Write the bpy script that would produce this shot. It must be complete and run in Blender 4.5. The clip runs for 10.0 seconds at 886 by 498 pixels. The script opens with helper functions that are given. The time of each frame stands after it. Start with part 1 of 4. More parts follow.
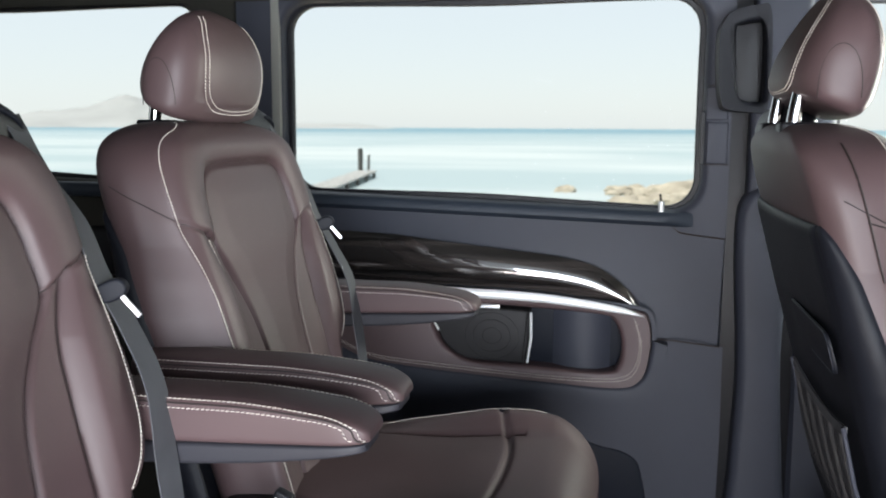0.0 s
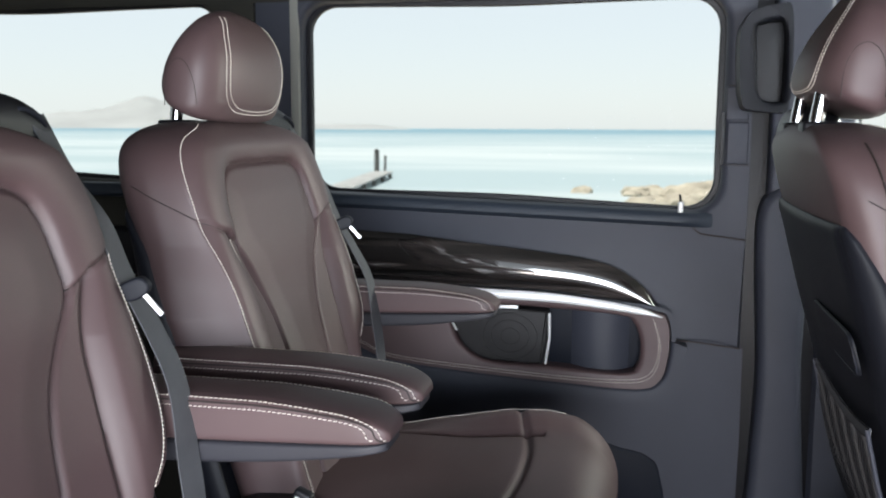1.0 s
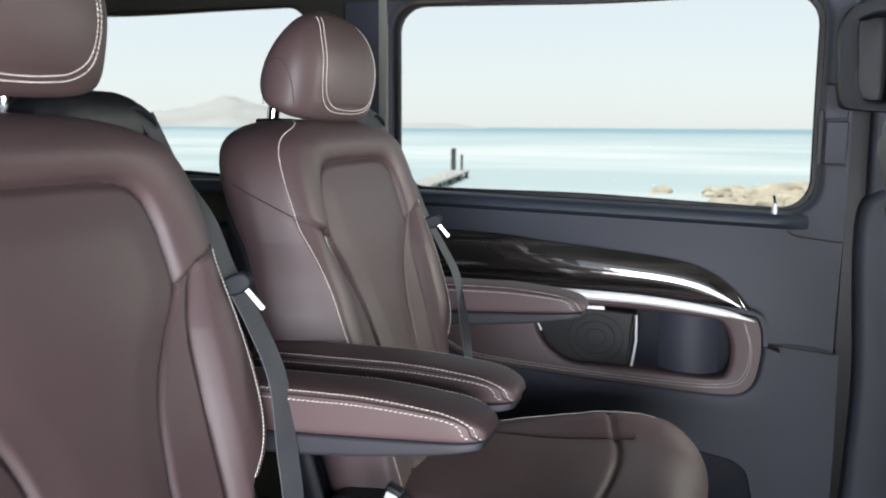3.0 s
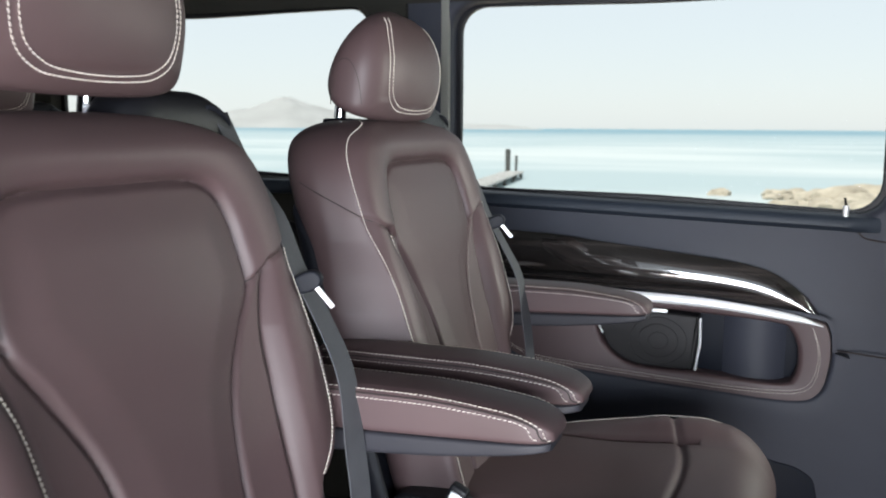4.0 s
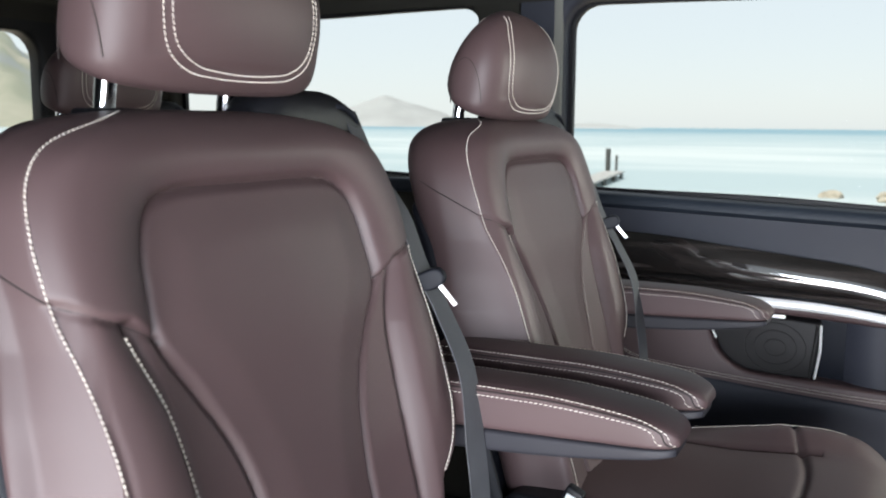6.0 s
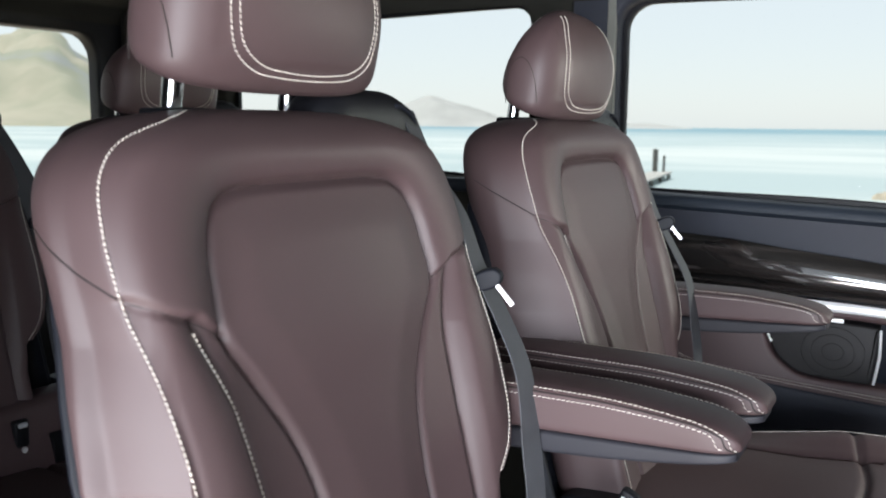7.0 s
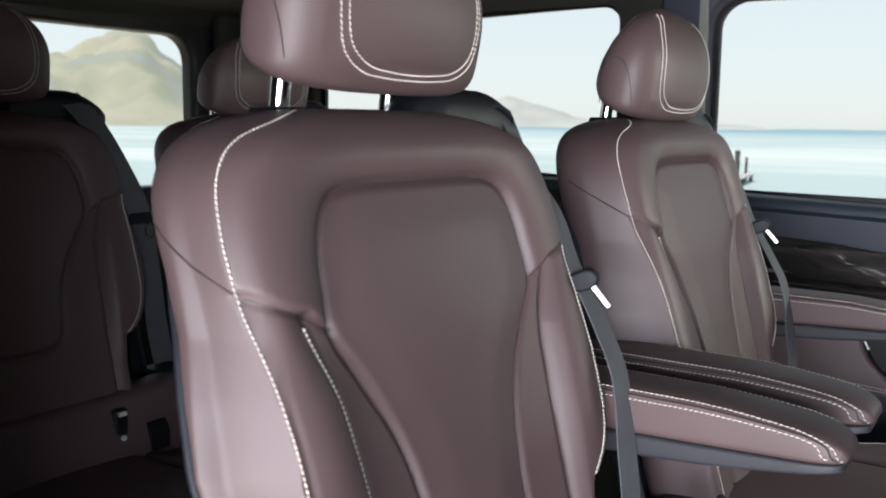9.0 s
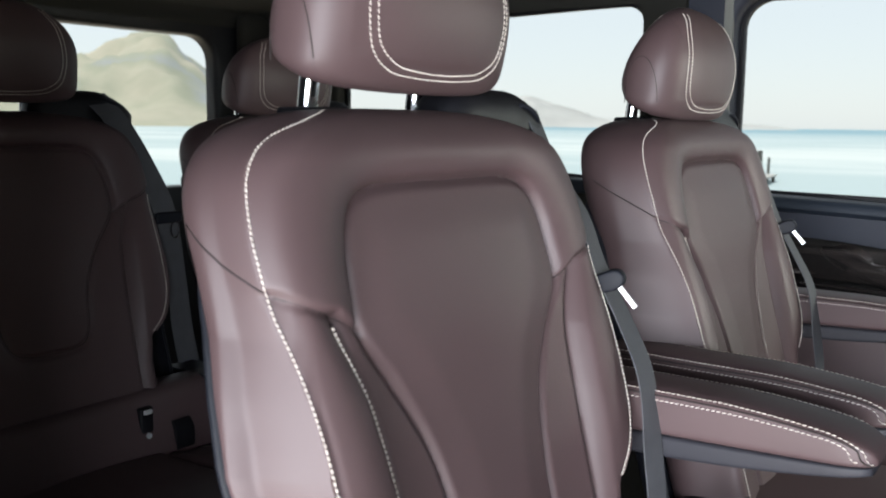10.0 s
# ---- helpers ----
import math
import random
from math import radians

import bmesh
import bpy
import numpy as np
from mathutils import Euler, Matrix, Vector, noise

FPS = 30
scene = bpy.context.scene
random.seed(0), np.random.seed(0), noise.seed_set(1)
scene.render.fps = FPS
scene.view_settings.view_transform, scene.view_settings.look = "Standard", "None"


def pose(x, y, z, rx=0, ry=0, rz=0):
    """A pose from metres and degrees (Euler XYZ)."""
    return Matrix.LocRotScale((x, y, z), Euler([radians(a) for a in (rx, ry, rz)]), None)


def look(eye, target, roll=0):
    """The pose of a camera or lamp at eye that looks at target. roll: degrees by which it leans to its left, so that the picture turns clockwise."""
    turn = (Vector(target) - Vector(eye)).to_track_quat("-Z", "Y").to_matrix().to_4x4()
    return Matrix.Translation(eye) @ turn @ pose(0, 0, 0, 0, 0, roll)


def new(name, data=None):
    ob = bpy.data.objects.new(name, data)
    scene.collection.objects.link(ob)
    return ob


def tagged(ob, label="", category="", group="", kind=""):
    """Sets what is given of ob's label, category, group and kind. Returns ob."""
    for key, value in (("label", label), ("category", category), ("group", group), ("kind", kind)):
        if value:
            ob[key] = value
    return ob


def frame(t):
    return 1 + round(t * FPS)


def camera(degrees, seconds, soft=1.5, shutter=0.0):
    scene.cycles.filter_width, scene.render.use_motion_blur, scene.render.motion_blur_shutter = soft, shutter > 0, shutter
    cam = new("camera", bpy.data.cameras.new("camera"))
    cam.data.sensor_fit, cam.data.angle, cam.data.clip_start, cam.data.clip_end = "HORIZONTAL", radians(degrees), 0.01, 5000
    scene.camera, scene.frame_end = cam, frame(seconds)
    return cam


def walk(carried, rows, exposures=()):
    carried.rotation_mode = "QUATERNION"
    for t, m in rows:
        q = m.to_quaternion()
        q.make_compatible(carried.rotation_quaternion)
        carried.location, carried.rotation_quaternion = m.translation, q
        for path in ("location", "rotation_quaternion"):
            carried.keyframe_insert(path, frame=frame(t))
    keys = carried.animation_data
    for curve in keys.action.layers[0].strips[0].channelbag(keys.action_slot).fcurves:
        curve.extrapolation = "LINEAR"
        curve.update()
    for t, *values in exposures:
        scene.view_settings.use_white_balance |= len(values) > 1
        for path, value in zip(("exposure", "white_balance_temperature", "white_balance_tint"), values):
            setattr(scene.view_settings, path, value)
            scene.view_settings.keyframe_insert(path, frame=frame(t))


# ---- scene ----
cam = camera(52.66, 10.0, soft=1.9)
cam.data.dof.use_dof, cam.data.dof.focus_distance, cam.data.dof.aperture_fstop = True, 1.15, 10.0
# seconds, eye (metres), yaw, pitch, roll (degrees)
PATH_ROWS = [
    (0.0, 0.5406, -0.5867, 0.9600, 11.39, -7.74, 0.31),
    (0.5, 0.5390, -0.5882, 0.9590, 11.73, -7.69, 0.24),
    (1.0, 0.5358, -0.5876, 0.9589, 12.43, -7.70, 0.28),
    (1.5, 0.5326, -0.5887, 0.9587, 13.29, -7.71, 0.27),
    (2.0, 0.5261, -0.5896, 0.9586, 14.42, -7.72, 0.27),
    (3.5, 0.5065, -0.5949, 0.9582, 18.97, -7.79, 0.38),
    (4.0, 0.4981, -0.5969, 0.9569, 20.73, -7.75, 0.38),
    (4.5, 0.4927, -0.6003, 0.9571, 22.32, -7.79, 0.42),
    (5.0, 0.4847, -0.6036, 0.9571, 24.02, -7.81, 0.43),
    (5.5, 0.4789, -0.6066, 0.9572, 25.49, -7.84, 0.48),
    (7.0, 0.4608, -0.6154, 0.9568, 29.83, -7.91, 0.61),
    (7.5, 0.4558, -0.6188, 0.9563, 31.10, -7.91, 0.65),
    (8.0, 0.4510, -0.6228, 0.9563, 32.48, -7.92, 0.67),
    (8.5, 0.4460, -0.6257, 0.9561, 33.60, -7.94, 0.69),
    (9.0, 0.4424, -0.6286, 0.9560, 34.64, -7.95, 0.72),
    (9.5, 0.4393, -0.6305, 0.9560, 35.42, -7.97, 0.72),
    (10.0, 0.4371, -0.6322, 0.9556, 35.91, -7.95, 0.69),
]
walk(cam, [(t, pose(x, y, z, 90 + pitch, 0, yaw) @ pose(0, 0, 0, 0, 0, roll)) for t, x, y, z, yaw, pitch, roll in PATH_ROWS])

# ---- light ----
world = bpy.data.worlds.new("sky")
scene.world = world
world.use_nodes = True
wn = world.node_tree
sky = wn.nodes.new("ShaderNodeTexSky")
sky.sky_type, sky.sun_disc = "NISHITA", False
sky.sun_elevation, sky.sun_rotation = radians(66), radians(225)
sky.dust_density, sky.ozone_density, sky.air_density = 0.6, 1.0, 1.0
wn.nodes["Background"].inputs["Strength"].default_value = 0.105
haze = wn.nodes.new("ShaderNodeMix")
haze.data_type = "RGBA"
haze.inputs[0].default_value = 0.85
haze.inputs[7].default_value = (3.75, 4.05, 4.15, 1)
wn.links.new(sky.outputs[0], haze.inputs[6])
wn.links.new(haze.outputs[2], wn.nodes["Background"].inputs[0])


def lamp(name, kind, m, energy, colour, **more):
    data = bpy.data.lights.new(name, kind)
    data.energy, data.color = energy, colour
    for key, value in more.items():
        if key == "size":
            data.size = value
        if key == "size_y":
            data.size_y = value
        if key == "angle":
            data.angle = value
    if kind == "AREA" and "size_y" in more:
        data.shape = "RECTANGLE"
    ob = new(name, data)
    ob.matrix_world = m
    return ob


lamp("sun", "SUN", look((-2.5, -2.5, 10), (0, 0, 0)), 2.0, (1.0, 0.95, 0.88), angle=radians(0.6))
# lamps standing in for daylight: sand bounce and sky outside the open sliding door, windscreen
lamp("sand_daylight", "AREA", look((0.50, -2.1, 0.30), (0.10, 0.7, 0.92)), 30.0, (1.0, 0.88, 0.84), size=2.2, size_y=0.8)
lamp("door_daylight", "AREA", look((1.05, -2.3, 0.78), (0.10, 0.5, 0.80)), 92.0, (0.82, 0.90, 1.0), size=2.4, size_y=1.0)
lamp("windscreen_daylight", "AREA", look((2.3, 0.25, 1.05), (0.0, 0.45, 0.75)), 0.6, (0.93, 0.96, 1.0), size=1.3, size_y=0.6)
# added lamp in the far front window opening, to brighten the far seat's panel
lamp("front_window_daylight", "AREA", look((1.27, 1.345, 1.03), (0.05, 0.66, 0.85)), 6.5, (0.95, 1.0, 0.90), size=0.26, size_y=0.36)
scene.view_settings.exposure = 1.0

# ---- materials ----


def material(name, colour, rough=0.5, metal=0.0, grain=0.0, grain_scale=400.0, vary=0.12, vary_scale=6.0, coat=0.0, spec=0.5, sheen=0.0):
    """A plain material with variation at two scales and a fine relief."""
    mat = bpy.data.materials.new(name)
    mat.use_nodes = True
    nt, b = mat.node_tree, mat.node_tree.nodes["Principled BSDF"]
    b.inputs["Roughness"].default_value, b.inputs["Metallic"].default_value = rough, metal
    b.inputs["Coat Weight"].default_value, b.inputs["Specular IOR Level"].default_value = coat, spec
    b.inputs["Sheen Weight"].default_value = sheen
    tc = nt.nodes.new("ShaderNodeTexCoord")
    n1 = nt.nodes.new("ShaderNodeTexNoise")
    n1.inputs["Scale"].default_value, n1.inputs["Detail"].default_value = vary_scale, 5
    nt.links.new(tc.outputs["Object"], n1.inputs["Vector"])
    ramp = nt.nodes.new("ShaderNodeValToRGB")
    ramp.color_ramp.elements[0].position, ramp.color_ramp.elements[1].position = 0.3, 0.7
    ramp.color_ramp.elements[0].color = (*[c * (1 - vary) for c in colour], 1)
    ramp.color_ramp.elements[1].color = (*[min(1, c * (1 + vary)) for c in colour], 1)
    nt.links.new(n1.outputs["Fac"], ramp.inputs["Fac"])
    nt.links.new(ramp.outputs["Color"], b.inputs["Base Color"])
    rr = nt.nodes.new("ShaderNodeMapRange")
    rr.inputs["To Min"].default_value, rr.inputs["To Max"].default_value = max(0.02, rough - 0.06), min(1, rough + 0.06)
    nt.links.new(n1.outputs["Fac"], rr.inputs["Value"])
    nt.links.new(rr.outputs["Result"], b.inputs["Roughness"])
    if grain:
        n2 = nt.nodes.new("ShaderNodeTexVoronoi")
        n2.inputs["Scale"].default_value = grain_scale
        nt.links.new(tc.outputs["Object"], n2.inputs["Vector"])
        n3 = nt.nodes.new("ShaderNodeTexNoise")
        n3.inputs["Scale"].default_value, n3.inputs["Detail"].default_value = 45.0, 3
        nt.links.new(tc.outputs["Object"], n3.inputs["Vector"])
        mix = nt.nodes.new("ShaderNodeMath")
        mix.operation = "MULTIPLY_ADD"
        mix.inputs[1].default_value = 0.35
        nt.links.new(n2.outputs["Distance"], mix.inputs[0])
        nt.links.new(n3.outputs["Fac"], mix.inputs[2])
        bump = nt.nodes.new("ShaderNodeBump")
        bump.inputs["Strength"].default_value, bump.inputs["Distance"].default_value = grain, 0.001
        nt.links.new(mix.outputs[0], bump.inputs["Height"])
        nt.links.new(bump.outputs["Normal"], b.inputs["Normal"])
    return mat


LEATHER = material("brown_leather", (0.0725, 0.0460, 0.0475), 0.51, grain=0.14, grain_scale=1100, vary=0.08, spec=0.42)
DARK_SEAM = material("dark_seam", (0.02, 0.013, 0.012), 0.7)
THREAD = material("cream_thread", (0.53, 0.48, 0.43), 0.75, vary=0.08, vary_scale=80)
BLACK = material("black_plastic", (0.008, 0.008, 0.010), 0.42, grain=0.3, grain_scale=1200, vary=0.1, spec=0.25)
SHELL = material("anthracite_shell", (0.009, 0.010, 0.014), 0.5, grain=0.3, grain_scale=1200, vary=0.1, spec=0.18)
TRIM = material("grey_trim_plastic", (0.035, 0.038, 0.051), 0.5, grain=0.35, grain_scale=1000, vary=0.08, spec=0.25)
NAVY = material("dark_sill_vinyl", (0.022, 0.029, 0.041), 0.5, grain=0.3, grain_scale=1000, vary=0.08, spec=0.3)
CHROME = material("chrome", (0.62, 0.62, 0.64), 0.10, metal=1.0, vary=0.03)
SATIN = material("satin_aluminium", (0.82, 0.83, 0.84), 0.5, metal=0.6, vary=0.04)
STEEL = material("brushed_steel", (0.42, 0.42, 0.43), 0.35, metal=0.8, vary=0.05)
PAD_BASE = material("dark_grey_armrest_plastic", (0.024, 0.024, 0.030), 0.55, grain=0.3, grain_scale=1000, vary=0.08, spec=0.3)
WEB = material("belt_webbing", (0.062, 0.063, 0.070), 0.7, grain=0.6, grain_scale=1500, vary=0.12, vary_scale=40)
HEADLINER = material("charcoal_headliner", (0.020, 0.019, 0.015), 0.95, grain=0.4, grain_scale=1500, vary=0.1)
CARPET = material("black_carpet", (0.012, 0.012, 0.014), 0.95, grain=0.8, grain_scale=900, vary=0.3, vary_scale=60)
MESH = material("speaker_mesh", (0.020, 0.019, 0.020), 0.5, grain=0.8, grain_scale=700, vary=0.15, spec=0.25)
LIT_REVEAL = material("daylit_reveal_tint", (0.20, 0.20, 0.18), 0.7, grain=0.3, grain_scale=900, vary=0.06)


def wood():
    mat = material("dark_lacquered_wood", (0.02, 0.018, 0.017), 0.12, coat=1.0, spec=0.6)
    nt, b = mat.node_tree, mat.node_tree.nodes["Principled BSDF"]
    tc = nt.nodes.new("ShaderNodeTexCoord")
    mp = nt.nodes.new("ShaderNodeMapping")
    mp.inputs["Scale"].default_value = (1.2, 8, 55)
    n = nt.nodes.new("ShaderNodeTexNoise")
    n.inputs["Scale"].default_value, n.inputs["Detail"].default_value, n.inputs["Distortion"].default_value = 1.5, 6, 0.6
    ramp = nt.nodes.new("ShaderNodeValToRGB")
    ramp.color_ramp.elements[0].position, ramp.color_ramp.elements[1].position = 0.38, 0.66
    ramp.color_ramp.elements[0].color, ramp.color_ramp.elements[1].color = (0.006, 0.006, 0.006, 1), (0.055, 0.046, 0.043, 1)
    nt.links.new(tc.outputs["Object"], mp.inputs["Vector"])
    nt.links.new(mp.outputs["Vector"], n.inputs["Vector"])
    nt.links.new(n.outputs["Fac"], ramp.inputs["Fac"])
    nt.links.new(ramp.outputs["Color"], b.inputs["Base Color"])
    b.inputs["Coat Roughness"].default_value, b.inputs["Coat IOR"].default_value = 0.03, 2.1
    return mat


WOOD = wood()


def glass():
    mat = bpy.data.materials.new("tinted_glass")
    mat.use_nodes = True
    b = mat.node_tree.nodes["Principled BSDF"]
    b.inputs["Transmission Weight"].default_value, b.inputs["Roughness"].default_value, b.inputs["IOR"].default_value = 1.0, 0.0, 1.02
    b.inputs["Base Color"].default_value = (0.97, 0.99, 0.985, 1)
    return mat


GLASS = glass()

# ---- mesh helpers ----


def obj(name, verts, faces, mat, parent=None, label="", smooth=True):
    me = bpy.data.meshes.new(name)
    me.from_pydata([tuple(map(float, v)) for v in verts], [], faces)
    me.materials.append(mat)
    if smooth:
        me.shade_smooth()
    me.update()
    ob = new(name, me)
    if parent is not None:
        ob.parent = parent
    if label:
        ob["label"] = label
    return ob


def part(name, bm, mat, parent=None, label="", smooth=True):
    bmesh.ops.recalc_face_normals(bm, faces=bm.faces)
    me = bpy.data.meshes.new(name)
    bm.to_mesh(me)
    bm.free()
    me.materials.append(mat)
    if smooth:
        me.shade_smooth()
        me.set_sharp_from_angle(angle=radians(40))
    ob = new(name, me)
    if parent is not None:
        ob.parent = parent
    if label:
        ob["label"] = label
    return ob


def thing(name, m, label, category, group="", kind=""):
    ob = new(name)
    ob.matrix_world = m
    return tagged(ob, label, category, group, kind)


def grid_faces(nu, nv, wrap=False):
    """Faces of nv rows with nu points each."""
    last = nu if wrap else nu - 1
    return [(j * nu + i, j * nu + (i + 1) % nu, (j + 1) * nu + (i + 1) % nu, (j + 1) * nu + i) for j in range(nv - 1) for i in range(last)]


def smooth_line(pts, n, closed=False):
    """A Catmull-Rom curve through a few points, at n even steps."""
    p = np.array(pts, float)
    p = np.vstack([p[-1], p, p[:2]]) if closed else np.vstack([2 * p[0] - p[1], p, 2 * p[-1] - p[-2]])
    out = []
    for i in range(1, len(p) - 2):
        a, b, c, d = p[i - 1:i + 3]
        for t in np.linspace(0, 1, 24, endpoint=False):
            out.append(0.5 * (2 * b + (c - a) * t + (2 * a - 5 * b + 4 * c - d) * t * t + (3 * b - a - 3 * c + d) * t ** 3))
    out.append(p[-2])
    out = np.array(out)
    s = np.concatenate([[0], np.cumsum(np.linalg.norm(np.diff(out, axis=0), axis=1))])
    u = np.linspace(0, s[-1], n, endpoint=not closed)
    return np.stack([np.interp(u, s, out[:, k]) for k in range(p.shape[1])], 1)


def box_bm(x0, x1, y0, y1, z0, z1, bevel=0.004, segments=3):
    bm = bmesh.new()
    bmesh.ops.create_cube(bm, size=1, matrix=Matrix.LocRotScale(((x0 + x1) / 2, (y0 + y1) / 2, (z0 + z1) / 2), None, (x1 - x0, y1 - y0, z1 - z0)))
    if bevel:
        bmesh.ops.bevel(bm, geom=bm.edges[:], offset=bevel, segments=segments, profile=0.5, affect="EDGES")
    return bm


def slab(outline, y_face, y_back, bevel=0.006, crown=0.0):
    """A plate in the xz plane, its face at y_face towards the cabin, with a rounded rim."""
    bm = bmesh.new()
    o = np.array(outline, float)
    c = o.mean(0)
    rings = []
    nxt, prv = np.roll(o, -1, 0), np.roll(o, 1, 0)
    tang = nxt - prv
    tang /= np.linalg.norm(tang, axis=1)[:, None] + 1e-9
    nrm = np.stack([tang[:, 1], -tang[:, 0]], 1)
    if np.mean(np.sum(nrm * (o - c), 1)) < 0:
        nrm = -nrm
    step = 1 if y_back > y_face else -1
    for k in range(5):
        a = k / 4 * math.pi / 2
        q = o - nrm * bevel * (1 - math.cos(a))
        rings.append([bm.verts.new((x, y_face + step * bevel * (1 - math.sin(a)), z)) for x, z in q])
    rings.insert(0, [bm.verts.new((x, y_back, z)) for x, z in o])
    for r0, r1 in zip(rings, rings[1:]):
        for i in range(len(o)):
            j = (i + 1) % len(o)
            bm.faces.new((r0[i], r0[j], r1[j], r1[i]))
    bm.faces.new(rings[-1])
    bm.faces.new(rings[0][::-1])
    return bm


def ring(outer, inner, y_face, y_back, y_hole, lip=0.008):
    """A plate with one opening; both outlines have as many points. The rim of the opening is rounded and runs back to y_hole."""
    bm = bmesh.new()
    o, i_ = np.array(outer, float), np.array(inner, float)
    step = 1 if y_back > y_face else -1
    rows = [[(x, y_back, z) for x, z in o], [(x, y_face + step * lip, z) for x, z in o], [(x, y_face, z) for x, z in o + (i_ - o) * 0.03]]
    d = (o - i_) / (np.linalg.norm(o - i_, axis=1)[:, None] + 1e-9)
    for k in range(5):
        a = k / 4 * math.pi / 2
        q = i_ + d * lip * (1 - math.sin(a))
        rows.append([(x, y_face + step * lip * (1 - math.cos(a)), z) for x, z in q])
    rows.append([(x, y_hole, z) for x, z in i_])
    vs = [[bm.verts.new(v) for v in r] for r in rows]
    n = len(o)
    for r0, r1 in zip(vs, vs[1:]):
        for i in range(n):
            j = (i + 1) % n
            bm.faces.new((r0[i], r0[j], r1[j], r1[i]))
    return bm


def rounded(x0, x1, z0, z1, r, n=120, slope=0.0):
    """A rounded rectangle whose bottom and top rise towards the rear by slope."""
    pts = []
    for cx, cz, a0 in ((x1 - r, z1 - r, 0), (x0 + r, z1 - r, 90), (x0 + r, z0 + r, 180), (x1 - r, z0 + r, 270)):
        for a in np.linspace(a0, a0 + 90, 10):
            pts.append((cx + r * math.cos(radians(a)), cz + r * math.sin(radians(a))))
    pts = np.array(pts + pts[:1])
    s = np.concatenate([[0], np.cumsum(np.linalg.norm(np.diff(pts, axis=0), axis=1))])
    u = np.linspace(0, s[-1], n, endpoint=False)
    q = np.stack([np.interp(u, s, pts[:, k]) for k in (0, 1)], 1)
    q[:, 1] -= slope * q[:, 0]
    return q


def to_rect(inner, x0, x1, z0, z1):
    """The points of a rectangle in the directions of the opening's points from its middle."""
    c = np.array(((inner[:, 0].min() + inner[:, 0].max()) / 2, (inner[:, 1].min() + inner[:, 1].max()) / 2))
    d = inner - c
    out = []
    for dx, dz in d:
        kx = (x1 - c[0]) / dx if dx > 1e-6 else (x0 - c[0]) / dx if dx < -1e-6 else 1e9
        kz = (z1 - c[1]) / dz if dz > 1e-6 else (z0 - c[1]) / dz if dz < -1e-6 else 1e9
        k = min(kx, kz)
        out.append((c[0] + dx * k, c[1] + dz * k))
    out = np.array(out)
    for cx in (x0, x1):
        for cz in (z0, z1):
            i = np.argmin(np.linalg.norm(out - (cx, cz), axis=1))
            out[i] = (cx, cz)
    return out


def tube(points, radius, sides=10, caps=True):
    """A round bar along a line of points."""
    p = [Vector(q) for q in points]
    bm = bmesh.new()
    rows = []
    for i, q in enumerate(p):
        t = (p[min(i + 1, len(p) - 1)] - p[max(i - 1, 0)]).normalized()
        a = t.cross(Vector((0, 0, 1)) if abs(t.z) < 0.9 else Vector((0, 1, 0))).normalized()
        b = t.cross(a)
        rows.append([bm.verts.new(q + radius * (math.cos(k / sides * math.tau) * a + math.sin(k / sides * math.tau) * b)) for k in range(sides)])
    for r0, r1 in zip(rows, rows[1:]):
        for k in range(sides):
            bm.faces.new((r0[k], r0[(k + 1) % sides], r1[(k + 1) % sides], r1[k]))
    if caps:
        bm.faces.new(rows[0][::-1])
        bm.faces.new(rows[-1])
    return bm


def stitches(points, normals, length=0.0034, gap=0.0009, radius=0.00066, lift=0.0005, slant=0.2):
    """A row of short thread stitches along a line on a surface, as vertices and faces."""
    p, nn = np.array(points), np.array(normals)
    s = np.concatenate([[0], np.cumsum(np.linalg.norm(np.diff(p, axis=0), axis=1))])
    verts, faces = [], []
    at = 0.0
    while at + length < s[-1]:
        a = np.array([np.interp(at, s, p[:, k]) for k in range(3)])
        b = np.array([np.interp(at + length, s, p[:, k]) for k in range(3)])
        n = np.array([np.interp(at + length / 2, s, nn[:, k]) for k in range(3)])
        n /= np.linalg.norm(n)
        t = (b - a) / np.linalg.norm(b - a)
        side = np.cross(n, t)
        a, b = a - side * slant * length / 2, b + side * slant * length / 2
        base = len(verts)
        for f, r, h in ((0.0, 0.5, -0.0006), (0.2, 1.0, 0.0), (0.8, 1.0, 0.0), (1.0, 0.5, -0.0006)):
            c = a + (b - a) * f + n * (lift + h)
            for k in range(5):
                w = k / 5 * math.tau
                verts.append(c + radius * r * (math.cos(w) * side + math.sin(w) * n))
        for j in range(3):
            for k in range(5):
                faces.append((base + j * 5 + k, base + j * 5 + (k + 1) % 5, base + j * 5 + 5 + (k + 1) % 5, base + j * 5 + 5 + k))
        faces.append(tuple(base + k for k in range(4, -1, -1)))
        faces.append(tuple(base + 15 + k for k in range(5)))
        at += length + gap
    return verts, faces


def ribbon(points, across, thickness=0.0014):
    """A strap along a line of points; across gives half its width as a vector at each."""
    p, w = [Vector(q) for q in points], [Vector(a) for a in across]
    bm = bmesh.new()
    rows = []
    for i, q in enumerate(p):
        t = (p[min(i + 1, len(p) - 1)] - p[max(i - 1, 0)]).normalized()
        n = t.cross(w[i]).normalized() * thickness / 2
        rows.append([bm.verts.new(v) for v in (q - w[i] - n, q + w[i] - n, q + w[i] + n, q - w[i] + n)])
    for r0, r1 in zip(rows, rows[1:]):
        for k in range(4):
            bm.faces.new((r0[k], r0[(k + 1) % 4], r1[(k + 1) % 4], r1[k]))
    bm.faces.new(rows[0][::-1])
    bm.faces.new(rows[-1])
    return bm

# ---- the seat's surfaces: x forward, y to its left, z up from the cabin floor ----
SEAT_TOP, SIDE_R, BACK_T = 0.968, 0.033, 0.104


